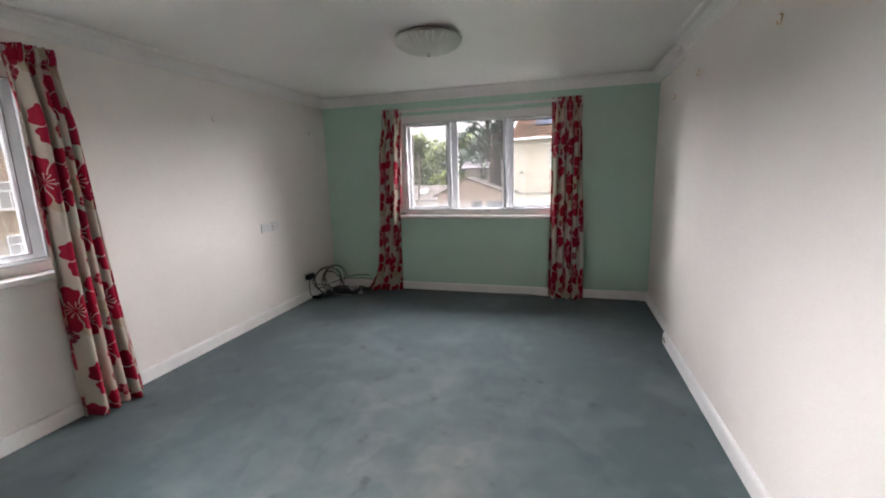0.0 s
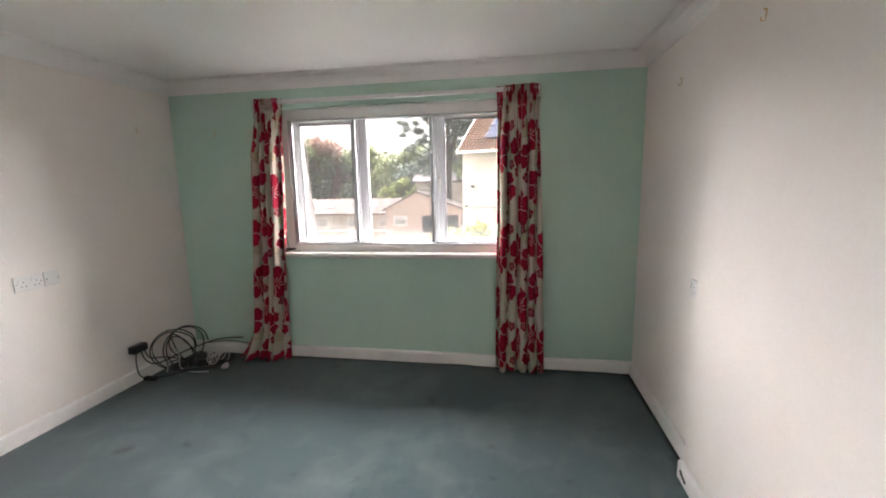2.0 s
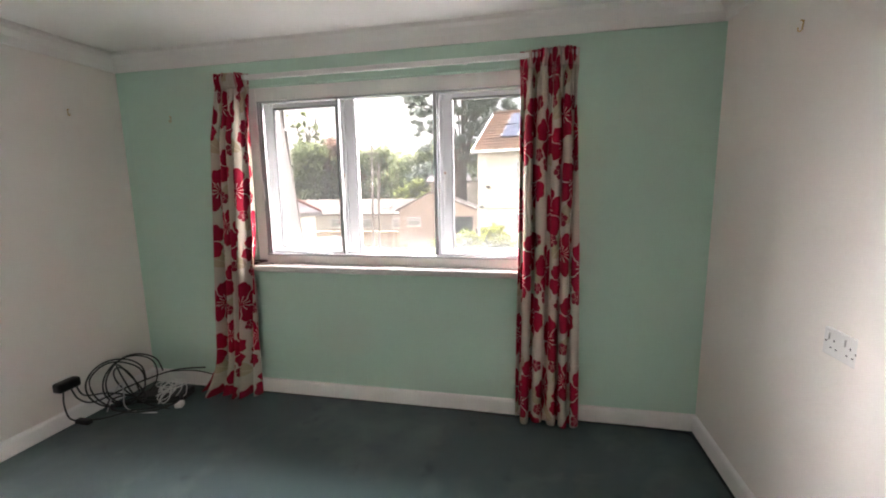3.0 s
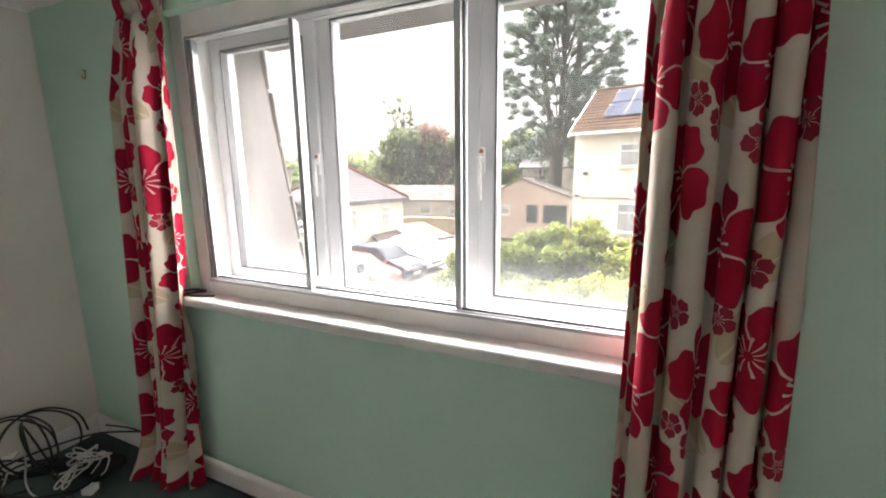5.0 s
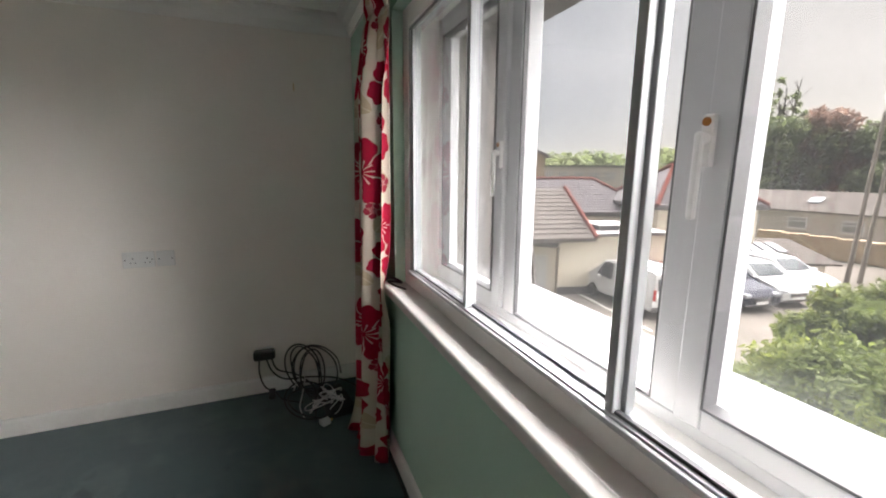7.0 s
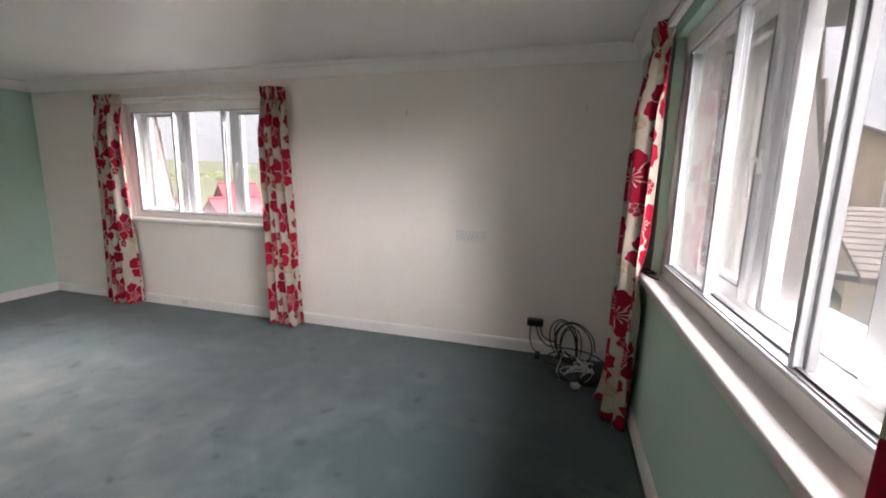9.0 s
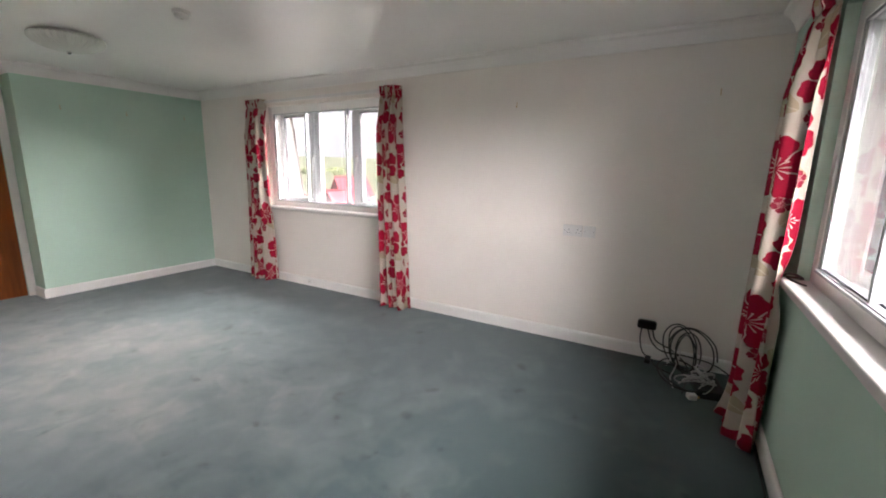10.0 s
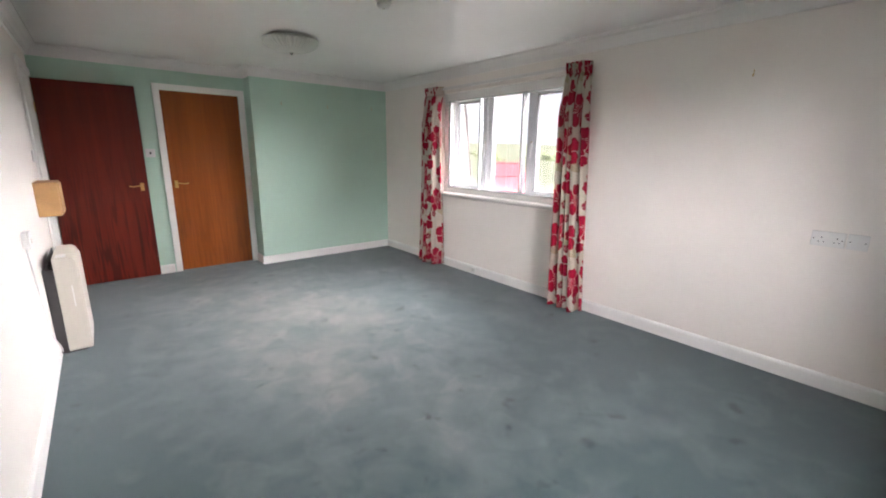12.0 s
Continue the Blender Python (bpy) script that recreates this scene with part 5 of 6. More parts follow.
for k in range(3):
    x = 4.2 + 4.6 * k
    part("skylight", slope([(x, 0.9, 3.55), (x + 0.8, 0.9, 3.55), (x + 0.8, 1.7, 3.88), (x, 1.7, 3.88)], 0.06), M_LAMPW, t, "pale skylight")
t = thing("garden_wall", pose(-19, 36.2, G, 0, 0, 3), "rough stone boundary wall", "wall")
part("wall", box(0, 10.5, 0, 0.45, 0, 1.25, 0.05), M_STONE, t)
for k in range(21):
    part("coping_stone", box(k * 0.5 + 0.01, k * 0.5 + 0.49, -0.05, 0.5, 1.24, 1.36 + 0.03 * (k % 3), 0.03), M_STONE, t)

# pinkish gabled building with two dark wide openings
t = thing("house", pose(-10.2, 34.3, G + 0.2, 0, 0, 7), "pinkish rendered gabled building with two dark wide windows", "house")
part("wall", prism([(0, 0), (6.2, 0), (6.2, 3.25), (2.6, 4.6), (0, 3.25)], 0, 7), M_RENDP, t)
part("roof", slope([(-0.3, -0.3, 3.2), (2.6, -0.3, 4.68), (2.6, 7.2, 4.68), (-0.3, 7.2, 3.2)], 0.12), M_SLATE2, t)
part("roof", slope([(6.6, -0.3, 3.15), (2.6, -0.3, 4.68), (2.6, 7.2, 4.68), (6.6, 7.2, 3.15)], 0.12), M_SLATE2, t)
house_window(t, 1.2, 1.95, 0.95, 0.6, bars=0)
for x0, x1 in ((3.0, 3.85), (4.25, 6.0)):
    dk = part("window", box(x0, x1, -0.04, -0.001, 1.25, 2.65, 0.01), M_CHAR, t, "dark wide glazed opening")
    part("pane", box(x0 + 0.08, x1 - 0.08, -0.05, -0.042, 1.33, 2.57), M_DGLASS, dk)
t = thing("house", pose(-10.6, 46.8, G + 0.7, 0, 0, 6), "pale house behind with a plain grey roof", "house")
part("wall", box(0, 7, 0, 6, 0, 5.05), M_RENDG, t)
part("roof", slope([(-0.3, -0.3, 5.05), (7.3, -0.3, 5.05), (7.3, 3, 6.15), (-0.3, 3, 6.15)], 0.12), M_SLATE, t)
part("roof", slope([(-0.3, 6.3, 5.05), (7.3, 6.3, 5.05), (7.3, 3, 6.15), (-0.3, 3, 6.15)], 0.12), M_SLATE, t)
# stone building to the west
t = thing("house", pose(-28.2, 13.2, G, 0, 0, 66), "tall stone building with white sash windows and slate roof", "house")
part("wall", prism([(0, 0), (9, 0), (9, 6.6), (4.5, 8.6), (0, 6.6)], 0, 8), M_STONE, t)
part("roof", slope([(-0.3, -0.3, 6.45), (4.5, -0.3, 8.7), (4.5, 8, 8.7), (-0.3, 8, 6.45)], 0.14), M_SLATE, t)
part("roof", slope([(9.3, -0.3, 6.45), (4.5, -0.3, 8.7), (4.5, 8, 8.7), (9.3, 8, 6.45)], 0.14), M_SLATE, t)
for x in (1.5, 4.2, 7.0):
    house_window(t, x, 4.2, 0.8, 1.3)
    house_window(t, x, 1.4, 0.8, 1.3)
t = thing("office_block", pose(-54, 36, G, 0, 0, 50), "distant flat-roofed grey block with a band of windows", "building")
part("wall", box(0, 16, 0, 8, 0, 6.0), M_RENDG, t)
part("flat_roof", box(-0.3, 16.3, -0.3, 8.3, 6.0, 6.3), M_CHAR, t)
for k in range(7):
    house_window(t, 1.5 + 2.1 * k, 4.2, 1.3, 1.1, bars=1)

# telegraph poles
for x, y, hh in ((-10.9, 30.0, 8.2), (-10.65, 30.6, 6.9)):
    t = thing("telegraph_pole", pose(x, y, G, 0, 1.5, 0), "tall weathered wooden telegraph pole", "pole", "telegraph poles")
    part("pole", cyl((0, 0, 0), (0, 0, hh), 0.11, 0.07, seg=12), M_POLE, t)
    part("cross_arm", box(-0.5, 0.5, -0.05, 0.05, hh - 0.6, hh - 0.5, 0.01), M_POLE, t)
t = thing("traffic_cone", pose(-5.8, 15.6, G), "orange traffic cone on the grass", "cone")
part("base", box(-0.2, 0.2, -0.2, 0.2, 0, 0.04, 0.01), M_CONE, t)
part("cone", cyl((0, 0, 0.04), (0, 0, 0.7), 0.14, 0.03), M_CONE, t)


# red-roofed buildings seen through the west window
for x, y, ww, rot, up in ((-18.2, -18.6, 3.4, 214, -0.5), (-23.6, -19.2, 3.0, 160, -0.5), (-27.5, -27.5, 3.6, 236, 0.5), (-33.0, -28.0, 3.2, 150, 0.3)):
    t = thing("house", pose(x, y, G + up - 0.6, 0, 0, rot), "low house with a deep red roof beyond the yard", "house", "red roofed houses")
    part("wall", box(0, ww, 0, 4.4, 0, 2.6), M_RENDP, t)
    for u in (0.0, ww - 0.2):
        gb = bmesh.new()
        ga, gc = [[gb.verts.new((u + o, yy, zz)) for yy, zz in ((0.05, 2.6), (4.35, 2.6), (2.2, 4.35))] for o in (0.0, 0.2)]
        for i in range(3):
            gb.faces.new((ga[i], ga[(i + 1) % 3], gc[(i + 1) % 3], gc[i]))
        gb.faces.new(ga), gb.faces.new(gc)
        part("gable", gb, M_REDROOF, t, "red tile-hung gable")
    part("roof", slope([(-0.3, -0.3, 2.6), (ww + 0.3, -0.3, 2.6), (ww + 0.3, 2.2, 4.5), (-0.3, 2.2, 4.5)], 0.12), M_REDROOF, t, "deep red roof")
    part("roof", slope([(-0.3, 4.7, 2.6), (ww + 0.3, 4.7, 2.6), (ww + 0.3, 2.2, 4.5), (-0.3, 2.2, 4.5)], 0.12), M_REDROOF, t, "deep red roof")
    part("ridge", cyl((-0.3, 2.2, 4.54), (ww + 0.3, 2.2, 4.54), 0.09, seg=8), M_REDROOF, t)
    for k in range(2):
        house_window(t, ww * (0.3 + 0.4 * k), 1.0, 0.8, 0.9, bars=0)

# ---- parked vehicles ----


def car(m, paint, label, length, height, van=False):
    """Front towards +x. Side outline extruded with sloping glass, then wheels, lamps and plates."""
    t = thing("van" if van else "car", m, label, "van" if van else "car", "parked vehicles")
    L, H, W = length / 2, height, 0.86
    if van:
        low = [(-L, 0.35), (-L, 0.95), (-L + 0.06, H - 0.08), (-L + 0.25, H), (L * 0.12, H), (L * 0.36, H - 0.12), (L * 0.68, 1.08), (L * 0.95, 0.92), (L, 0.7), (L - 0.02, 0.3)]
    else:
        low = [(-L, 0.4), (-L + 0.03, 0.95), (-L + 0.28, H - 0.12), (-L + 0.7, H), (L * 0.05, H), (L * 0.42, 1.02), (L * 0.86, 0.86), (L, 0.66), (L - 0.02, 0.28), (-L + 0.1, 0.28)]
    bm = prism(low, -W, W)
    for v in bm.verts:
        if v.co.z > 1.0:
            v.co.y *= 1 - 0.16 * (v.co.z - 1.0) / max(0.3, H - 1.0)
    bmesh.ops.bevel(bm, geom=bm.edges[:], offset=0.05, segments=3, profile=0.5, affect="EDGES")
    part("body", bm, paint, t, smooth=False)
    # glass
    if van:
        ws = [(L * 0.37, H - 0.16), (L * 0.655, 1.12)]
    else:
        ws = [(L * 0.08, H - 0.05), (L * 0.40, 1.06)]
    wi = 0.70
    part("windscreen", slope([(ws[0][0] + 0.02, -wi + 0.08, ws[0][1]), (ws[0][0] + 0.02, wi - 0.08, ws[0][1]), (ws[1][0] + 0.02, wi, ws[1][1]), (ws[1][0] + 0.02, -wi, ws[1][1])], -0.02), M_DGLASS, t, "dark windscreen")
    for s in (-1, 1):
        if van:
            panes = [(L * 0.05, L * 0.34, L * 0.52)]
        else:
            panes = [(-L + 0.55, -L * 0.28, -L * 0.28), (-L * 0.22, L * 0.02, L * 0.28)]
        for a, b, c in panes:
            q = [(a, 1.04), (c, 1.04), (b, H - 0.14), (a + 0.06, H - 0.14)]
            bm = bmesh.new()
            for off in (0.0, 0.015):
                bm.faces.new([bm.verts.new((x, s * (W * (1 - 0.16 * (z - 1.0) / max(0.3, H - 1.0)) + 0.004 + off), z)) for x, z in q])
            part("side_window", bm, M_DGLASS, t, "dark side window")
        part("wing_mirror", box(L * 0.36, L * 0.46, s * 0.93 - 0.07, s * 0.93 + 0.07, 0.98, 1.1, 0.03), paint, t)
        for x in (-L + 0.75, L - 0.8):
            wh = part("wheel", cyl((x, s * 0.66, 0.31), (x, s * 0.885, 0.31), 0.31, seg=24), M_RUBBER, t, "black tyre")
            part("rim", cyl((x, s * 0.88, 0.31), (x, s * 0.897, 0.31), 0.2, seg=20), M_CHROME, wh, "silver rim")
        part("headlight", box(L - 0.22, L + 0.0, s * 0.68 - 0.14, s * 0.68 + 0.14, 0.62, 0.78, 0.04), M_LAMPW, t, "clear headlight")
        part("tail_light", box(-L - 0.015, -L + 0.08, s * 0.76 - 0.07, s * 0.76 + 0.07, 0.75, 1.15 if van else 0.98, 0.02), M_LAMPR, t, "red tail light")
    if van:
        for s in (-1, 1):
            part("rear_window", box(-L - 0.01, -L + 0.03, s * 0.36 - 0.25, s * 0.36 + 0.25, 1.12, 1.55, 0.02), M_DGLASS, t, "dark rear window")
            part("roof_bar", box(-L + 0.5, L * 0.1, s * 0.55 - 0.02, s * 0.55 + 0.02, H + 0.02, H + 0.06, 0.01), M_CHAR, t)
        for x in (-L + 0.6, -0.2):
            part("roof_bar", box(x - 0.02, x + 0.02, -0.6, 0.6, H - 0.005, H + 0.03, 0.01), M_CHAR, t)
    else:
        part("rear_window", slope([(-L + 0.08, -0.62, 1.06), (-L + 0.08, 0.62, 1.06), (-L + 0.27, 0.55, H - 0.16), (-L + 0.27, -0.55, H - 0.16)], 0.02), M_DGLASS, t, "dark rear window")
        part("grille", box(L - 0.06, L + 0.012, -0.42, 0.42, 0.46, 0.62, 0.02), M_CHAR, t)
    part("rear_plate", box(-L - 0.02, -L + 0.01, -0.26, 0.26, 0.6, 0.71, 0.003), M_YELLOW, t, "yellow number plate")
    part("front_plate", box(L - 0.03, L + 0.02, -0.26, 0.26, 0.36, 0.47, 0.003), M_WHITEP, t, "white number plate")
    part("bumper", box(L - 0.12, L + 0.01, -0.8, 0.8, 0.26, 0.36, 0.03), M_CHAR, t)
    part("bumper", box(-L - 0.03, -L + 0.12, -0.84, 0.84, 0.32, 0.52, 0.03), M_CHAR, t)
    return t


car(pose(-12.45, 17.35, G, 0, 0, 176), M_WHITE, "white small panel van with roof bars, parked", 4.1, 1.82, True)
car(pose(-11.8, 19.35, G, 0, 0, -10), M_RED, "red hatchback parked in a bay", 4.0, 1.48)
car(pose(-11.7, 21.55, G, 0, 0, -10), M_NAVY, "dark grey sport utility car parked in a bay", 4.35, 1.6)
car(pose(-11.45, 23.6, G, 0, 0, -10), M_WHITE, "white hatchback parked in a bay", 4.1, 1.5)
car(pose(-11.7, 25.9, G, 0, 0, -10), M_WHITE, "white car parked beside a white hatchback", 4.2, 1.5)

# ---- planting ----


def leaves(centres, radii, count, size, seed, flat=1.0, squash=1.0, shell=0.55):
    """Leaf-shaped cards scattered through a set of clumps, each card a bent pair of triangles."""
    rng = np.random.default_rng(seed)
    C, R = np.array(centres), np.array(radii)
    pick = rng.choice(len(C), size=count, p=(R ** 2) / np.sum(R ** 2))
    d = rng.normal(size=(count, 3))
    d /= np.linalg.norm(d, axis=1)[:, None]
    rad = R[pick] * (shell + (1 - shell) * rng.random(count) ** 0.6) * (0.86 + 0.28 * rng.random(count))
    p = C[pick] + d * rad[:, None] * np.array([1, 1, squash])
    n = d * 0.7 + rng.normal(size=(count, 3)) * 0.6
    n[:, 2] += 0.35
    n /= np.linalg.norm(n, axis=1)[:, None]
    a = np.cross(n, rng.normal(size=(count, 3)))
    a /= np.linalg.norm(a, axis=1)[:, None]
    b = np.cross(n, a)
    s = size * (0.6 + 0.8 * rng.random(count))[:, None]
    w = s * 0.42 * flat
    v = np.empty((count, 4, 3))
    v[:, 0], v[:, 1], v[:, 2], v[:, 3] = p - a * s, p + b * w - n * s * 0.12, p + a * s, p - b * w - n * s * 0.12
    return v.reshape(-1, 3), np.arange(count * 4).reshape(-1, 4)


def leaf_part(name, verts, faces, material, parent, label=""):
    me = bpy.data.meshes.new(name)
    me.from_pydata(verts.tolist(), [], faces.tolist())
    me.materials.append(material)
    ob = new(name, me)
    ob.parent = parent
    return tagged(ob, label, kind="stuff")


def shrub(x, y, r, top, seed, material, label, count=10500, size=0.098):
    """A rounded bush whose top stands at that height; many clumps with gaps between, over a solid core painted dark as
    the shade inside.
    """
    rnd = random.Random(seed)
    hgt = top - G
    t = thing("shrub", pose(x, y, G), label, "shrub", "garden shrubs")
    cs, rs = [], []
    for k in range(110):
        a, u = rnd.uniform(0, 6.28), rnd.random()
        ph = math.acos(1 - u * 1.15)
        q = 0.80 + 0.26 * rnd.random()
        cs.append((r * q * math.sin(ph) * math.cos(a), r * q * math.sin(ph) * math.sin(a), max(0.3, hgt * 0.42 + hgt * 0.52 * q * math.cos(ph))))
        rs.append(r * rnd.uniform(0.09, 0.22))
    v, f = leaves(cs, rs, int(count * 1.5), size * 0.9, seed, shell=0.25)
    leaf_part("foliage", v, f, material, t)
    # solid core closes the gaps; its dark green stands in for inner shade
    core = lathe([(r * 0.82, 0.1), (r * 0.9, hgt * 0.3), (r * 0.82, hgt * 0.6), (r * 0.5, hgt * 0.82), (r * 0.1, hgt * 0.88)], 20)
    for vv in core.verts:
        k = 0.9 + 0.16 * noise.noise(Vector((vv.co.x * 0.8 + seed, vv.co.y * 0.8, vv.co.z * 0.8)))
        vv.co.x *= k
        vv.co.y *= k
    part("shade_core", core, M_SHADECORE, t, "solid core painted dark as the shade among the leaves", True)
    for k in range(4):
        a = k * 1.57 + seed
        part("stem", cyl((0.1 * math.cos(a), 0.1 * math.sin(a), 0), (r * 0.5 * math.cos(a), r * 0.5 * math.sin(a), hgt * 0.6), 0.06, 0.02, seg=7), M_BARK, t)


GL, YL = "dense green shrub with small leaves", "bright yellow-green shrub in leaf"
for k, (x, y, r, top, mt, lb, n_, s_) in enumerate((
        (-3.5, 14.7, 1.7, -0.55, M_LEAF, GL, 12000, 0.09), (-2.0, 15.2, 1.7, -0.2, M_LEAF, GL, 11000, 0.09), (-0.9, 15.6, 1.4, 0.15, M_LEAFY, YL, 8000, 0.09),
        (0.9, 14.6, 2.0, -0.25, M_LEAFY, YL, 9000, 0.09), (2.9, 14.2, 2.0, 0.15, M_LEAF, GL, 8000, 0.09), (-2.6, 11.9, 2.2, -1.1, M_LEAF, GL, 13000, 0.08),
        (-0.2, 11.6, 2.0, -0.75, M_LEAFY, YL, 13000, 0.08), (2.2, 11.2, 2.2, -0.6, M_LEAFY, YL, 11000, 0.08), (-1.2, 9.2, 1.8, -1.7, M_LEAF, GL, 12000, 0.07),
        (1.2, 8.6, 1.9, -1.35, M_LEAF, GL, 12000, 0.07), (3.4, 8.6, 1.9, -1.2, M_LEAFY, YL, 8000, 0.07), (5.2, 13.0, 2.4, 0.2, M_LEAF, GL, 7000, 0.1))):
    shrub(x, y, r, top, 20 + k, mt, lb, n_, s_)
v, f = leaves([(-4.8 + 0.8 * (k % 7), 8.2 + 0.9 * (k // 7), G + 0.05) for k in range(42)], [0.75] * 42, 12000, 0.09, 5, squash=0.35)
me = bpy.data.meshes.new("undergrowth")
me.from_pydata(v.tolist(), [], f.tolist())
me.materials.append(M_LEAFY)
tagged(new("undergrowth", me), "rough grass and weeds below the shrubs", "grass", kind="stuff")


def conifer(x, y, hgt, seed):
    """A tall old cypress: forked trunk, rising limbs and flat dark plates of foliage with sky between them."""
    rnd = random.Random(seed)
    t = thing("tree", pose(x, y, G), "tall dark cypress tree with layered spreading foliage", "tree")
    part("trunk", cyl((0, 0, 0), (0.3, 0, hgt * 0.45), 0.75, 0.5, seg=12), M_BARK, t)
    cs, rs = [], []
    for s, lean in ((-1, 0.05), (1, 0.04), (0.15, 0.0)):
        part("limb", tube([(0.3, 0, hgt * 0.3), (0.3 + s * 0.9, 0.2, hgt * 0.5), (0.3 + s * 1.5, 0.1, hgt * 0.72), (0.3 + s * 1.3, 0, hgt * 0.95)], 0.24, 8), M_BARK, t)
    for k in range(430):
        kz = rnd.random() ** 0.62
        z = hgt * (0.36 + 0.63 * kz)
        reach = 6.4 * (0.55 + 0.85 * kz - 1.05 * kz ** 4) * rnd.uniform(0.12, 1.0) ** 0.6
        a = rnd.uniform(0, 6.28)
        px, py = reach * math.cos(a), reach * math.sin(a)
        cs.append((px + 0.2, py, z + rnd.uniform(-0.3, 0.3)))
        rs.append(rnd.uniform(0.3, 0.72))
        if k % 5 == 0:
            part("branch", tube([(0.3 + 0.2 * px, 0.2 * py, z - 2.6), (px * 0.55 + 0.2, py * 0.55, z - 1.0), (px + 0.2, py, z - 0.05)], 0.07, 5), M_BARK, t)
    v, f = leaves(cs, rs, 60000, 0.14, seed, flat=0.8, squash=0.55, shell=0.05)
    leaf_part("crown", v, f, M_CONIFER, t)


conifer(-6.6, 42.5, 20.5, 3)


def broadleaf(x, y, hgt, r, seed, material, label, count=5000, size=0.35, bare=False):
    rnd = random.Random(seed)
    t = thing("tree", pose(x, y, G), label, "tree", "trees beyond the houses")
    part("trunk", cyl((0, 0, 0), (0, 0, hgt * 0.6), 0.35, 0.18, seg=9), M_BARK, t)
    cs, rs = [], []
    for k in range(24):
        a, u = rnd.uniform(0, 6.28), rnd.random()
        z = hgt * (0.35 + 0.6 * u)
        q = r * math.sin(math.pi * (0.12 + 0.78 * u)) * rnd.uniform(0.4, 1.0)
        c = (q * math.cos(a), q * math.sin(a), z)
        cs.append(c)
        rs.append(r * rnd.uniform(0.2, 0.4))
        if k % 3 == 0:
            part("limb", tube([(0, 0, hgt * 0.3), (c[0] * 0.5, c[1] * 0.5, z * 0.8), c], 0.09, 5), M_BARK, t)
    if bare:
        for k in range(7):
            a = rnd.uniform(0, 6.28)
            q = r * rnd.uniform(0.15, 0.5)
            top = hgt * rnd.uniform(1.12, 1.32)
            tip = (q * math.cos(a), q * math.sin(a), top)
            stem = part("branch", tube([(0, 0, hgt * 0.5), (tip[0] * 0.35, tip[1] * 0.35, hgt * 0.8), (tip[0] * 0.8, tip[1] * 0.8, top - 1.4), tip], 0.05, 4), M_BARK, t)
            for u in range(6):
                b = rnd.uniform(0, 6.28)
                w, z = rnd.uniform(0.7, 1.7), top - rnd.uniform(0.4, 2.6)
                end = (tip[0] * 0.9 + w * math.cos(b), tip[1] * 0.9 + w * math.sin(b), z + w * 0.75)
                part("twig", tube([(tip[0] * 0.85, tip[1] * 0.85, z - 0.3), (tip[0] * 0.9 + 0.6 * w * math.cos(b), tip[1] * 0.9 + 0.6 * w * math.sin(b), z + w * 0.35), end], 0.025, 4), M_BARK, stem)
                if rnd.random() < 0.5:
                    cs.append(end)
                    rs.append(0.32)
    v, f = leaves(cs, rs, count, size, seed, shell=0.3)
    leaf_part("crown", v, f, material, t)


broadleaf(-28.1, 53.4, 11.2, 4.5, 1, M_WOOD, "green tree with bare twigs standing above its crown", bare=True)
broadleaf(-26.0, 57, 12.0, 4.2, 2, M_COPPER, "tree with copper-brown leaves")
broadleaf(-20, 57, 9.5, 5.0, 3, M_WOOD, "broad leafy green tree")
broadleaf(-31, 56, 9.2, 5.0, 4, M_WOOD, "broad leafy green tree")
broadleaf(-12.5, 54, 9.5, 5.0, 5, M_WOOD, "broad leafy green tree")
broadleaf(-2.5, 50, 10.5, 5.5, 6, M_WOOD, "broad leafy green tree")
broadleaf(-8, 52, 10, 5.0, 7, M_CONIFER, "dark dense evergreen tree")
broadleaf(-12, 46.5, 5.8, 2.6, 8, M_LEAF, "small fresh green tree", 4000, 0.25)
broadleaf(-44, -20, 4.6, 3.0, 10, M_LEAFY, "yellow-green tree beyond the yard", 3000, 0.3)
# woods along the skyline
cs, rs = [], []
rnd = random.Random(8)
for k in range(330):
    a = radians(90 + 205 * k / 330 - 45)
    d = rnd.uniform(75, 190)
    z = G + (d - 60) / 500 * 9 + rnd.uniform(3.0, 6.8) * (0.7 + d / 300)
    if a > radians(165):
        d, z = d + 60, G + 1.2 + rnd.uniform(0, 2.2)
    cs.append((d * math.cos(a), 6 + d * math.sin(a), z))
    rs.append(rnd.uniform(3.0, 6.0))
v, f = leaves(cs, rs, 42000, 0.95, 4, flat=1.4, squash=0.7, shell=0.2)
me = bpy.data.meshes.new("woodland")
me.from_pydata(v.tolist(), [], f.tolist())
me.materials.append(M_WOOD)
tagged(new("woodland", me), "belt of distant woods along the skyline", "woods", kind="stuff")

# ---- the outside of the room: recessed dormers in a steep slate roof ----


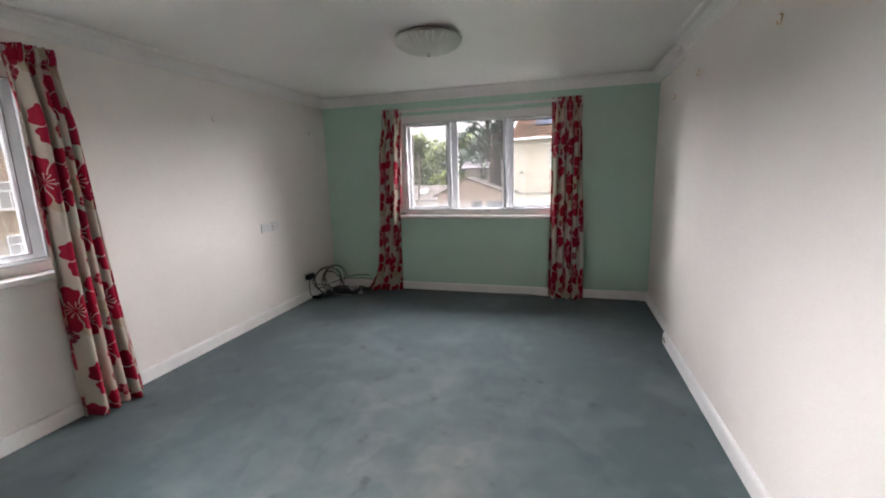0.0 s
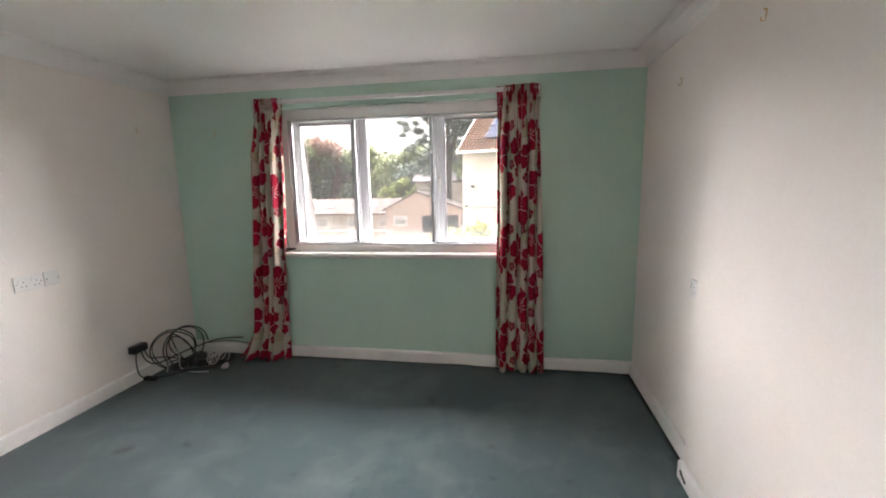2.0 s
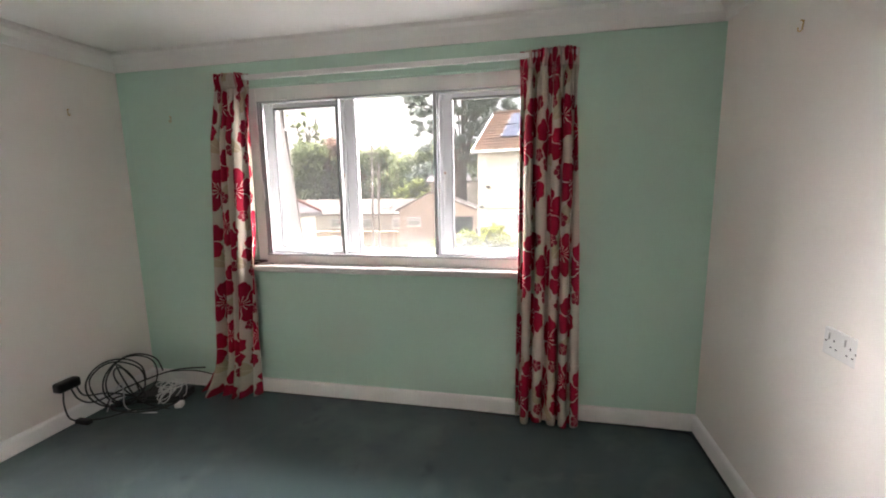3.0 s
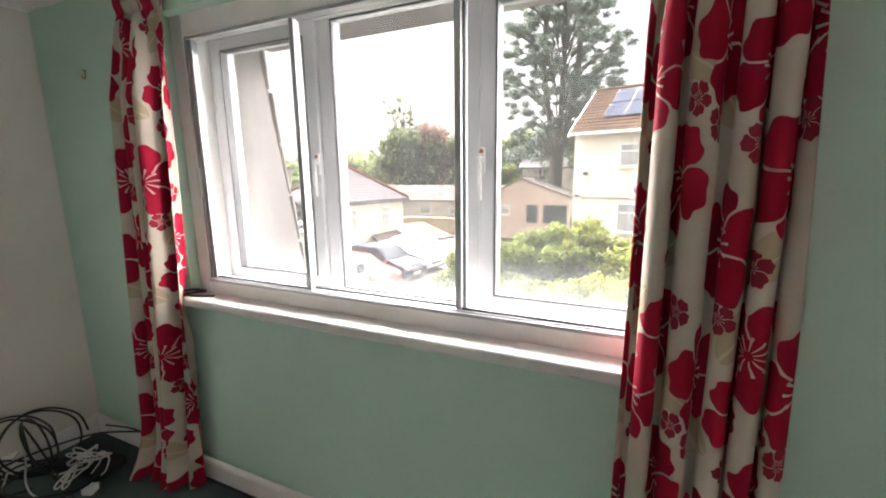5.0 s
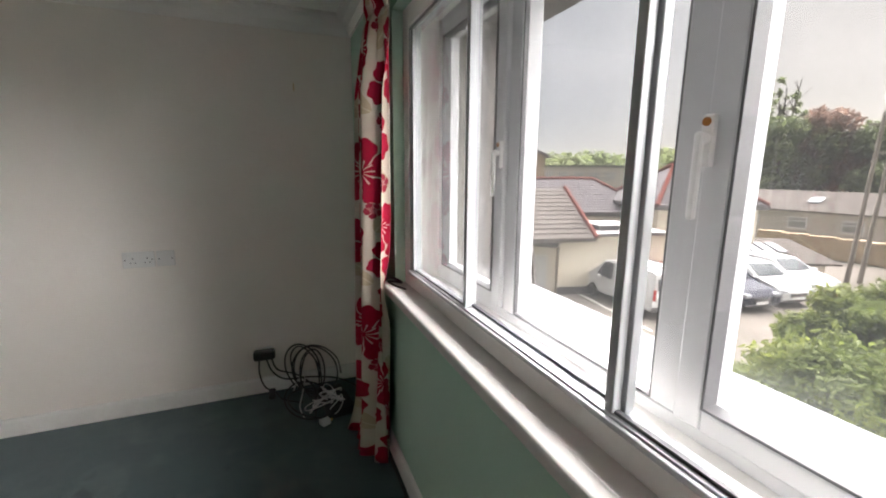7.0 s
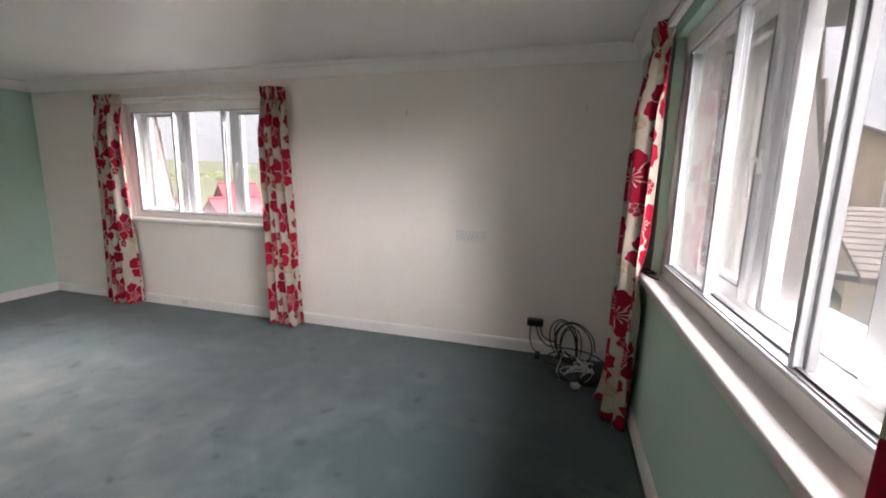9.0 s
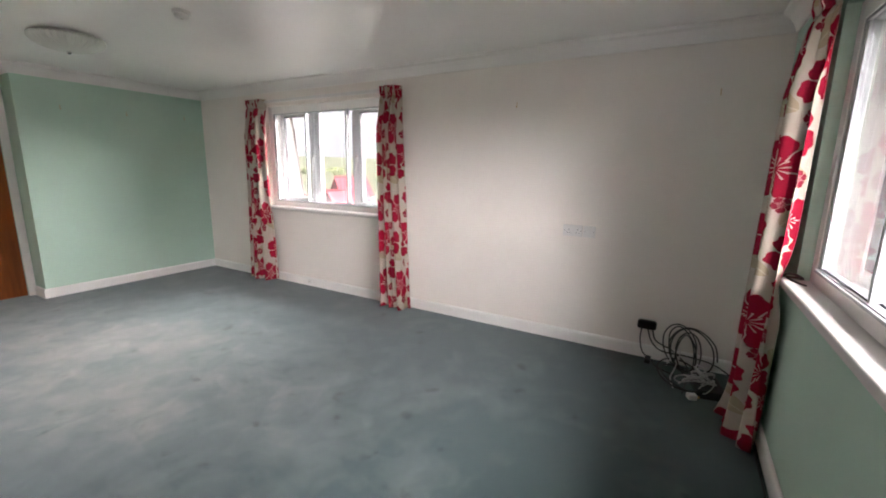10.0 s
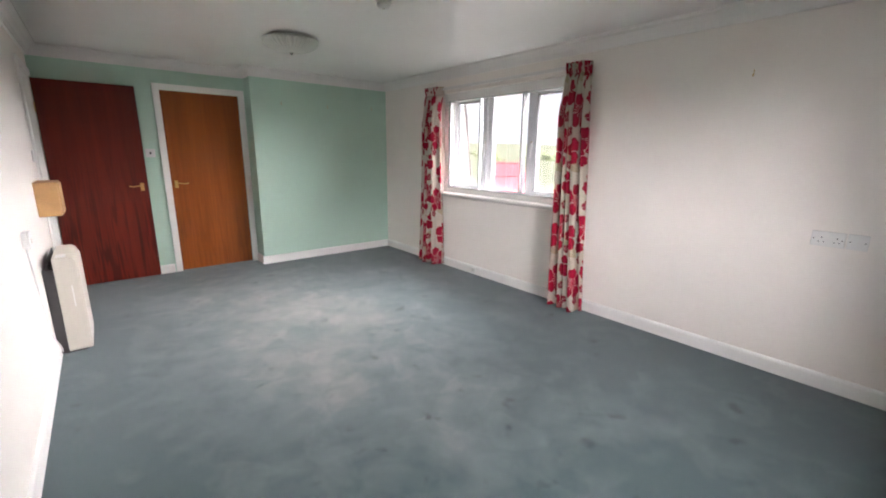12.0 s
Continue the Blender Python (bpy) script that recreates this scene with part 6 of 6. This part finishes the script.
def dormer(m, width, top_out, foot_out, label):
    """Roughcast cheeks, soffit and ledge round a recessed window; local x along the wall, y outwards."""
    t = thing("dormer", m, label, "dormer", kind="structure")
    y0 = OUT + 0.001
    for x0, x1 in ((-0.16, -0.10), (width + 0.10, width + 0.16)):
        bm = bmesh.new()
        pts = [(y0, 0.72), (foot_out, 0.72), (top_out, 2.049), (y0, 2.049)]
        a, b = [bm.verts.new((x0, y, z)) for y, z in pts], [bm.verts.new((x1, y, z)) for y, z in pts]
        for i in range(4):
            bm.faces.new((a[i], a[(i + 1) % 4], b[(i + 1) % 4], b[i]))
        bm.faces.new(a), bm.faces.new(b)
        part("cheek", bm, M_CHEEK, t, "rough grey rendered dormer cheek")
    part("soffit", box(-0.16, width + 0.16, y0, top_out + 0.16, 2.05, 2.2), M_CHEEK, t)
    part("ledge", box(-0.16, width + 0.16, y0, foot_out + 0.0, 0.66, 0.78, 0.01), M_LEAD, t, "grey flat roofing ledge")
    part("outer_sill", box(0.0, width, OUT - 0.02, OUT + 0.06, SILL - 0.03, SILL + 0.03, 0.008), M_UPVC, t)
    # slates of the steep roof, lapped up the raking edge of each cheek
    d = Vector((0, top_out - foot_out, 2.12 - 0.72))
    n = Vector((0, d.z, -d.y)).normalized()
    rnd = random.Random(3)
    sm = bpy.data.meshes.new("slate")
    sb = box(-0.15, 0.15, -0.006, 0.006, 0, 0.26, 0.002)
    sb.to_mesh(sm)
    sb.free()
    sm.materials.append(M_EDGE)
    ang = math.degrees(math.atan2(d.y, d.z))
    for side in (-1, 1):
        for c in range(3):
            for k in range(10):
                ob = new("slate", sm)
                ob.parent = t
                u = (-0.256 - 0.30 * c - (0.15 if k % 2 else 0) * (1 if c else 0.14)) + rnd.uniform(-0.008, 0.008)
                x = u if side < 0 else width - u
                p = Vector((0, foot_out, 0.72)) + d * (k / 10) + n * 0.02
                ob.matrix_basis = pose(x, p.y, p.z, -ang - 3, rnd.uniform(-1.5, 1.5), 0)


dormer(pose(N0, YN, 0), N1 - N0, 0.56, 0.80, "rendered dormer recess with slate edges and a grey ledge")
dormer(pose(XW, W0, 0, 0, 0, 90), W1 - W0, 0.42, 0.62, "rendered dormer recess with slate edges and a grey ledge")
bm = box(XW - OUT - 0.02, XR + 0.4, YD - 0.4, YN + OUT + 0.02, G, -0.26)
tagged(finish("wall_lower_storey", bm, M_RENDC), "cream rendered lower storey below the room", "wall", kind="structure")
bm = box(XW - OUT, 2.4, -2.6, YN + OUT, ZC + 0.21, ZC + 0.3)
tagged(finish("roof", bm, M_LEAD), "flat roof over the room", "roof", kind="structure")
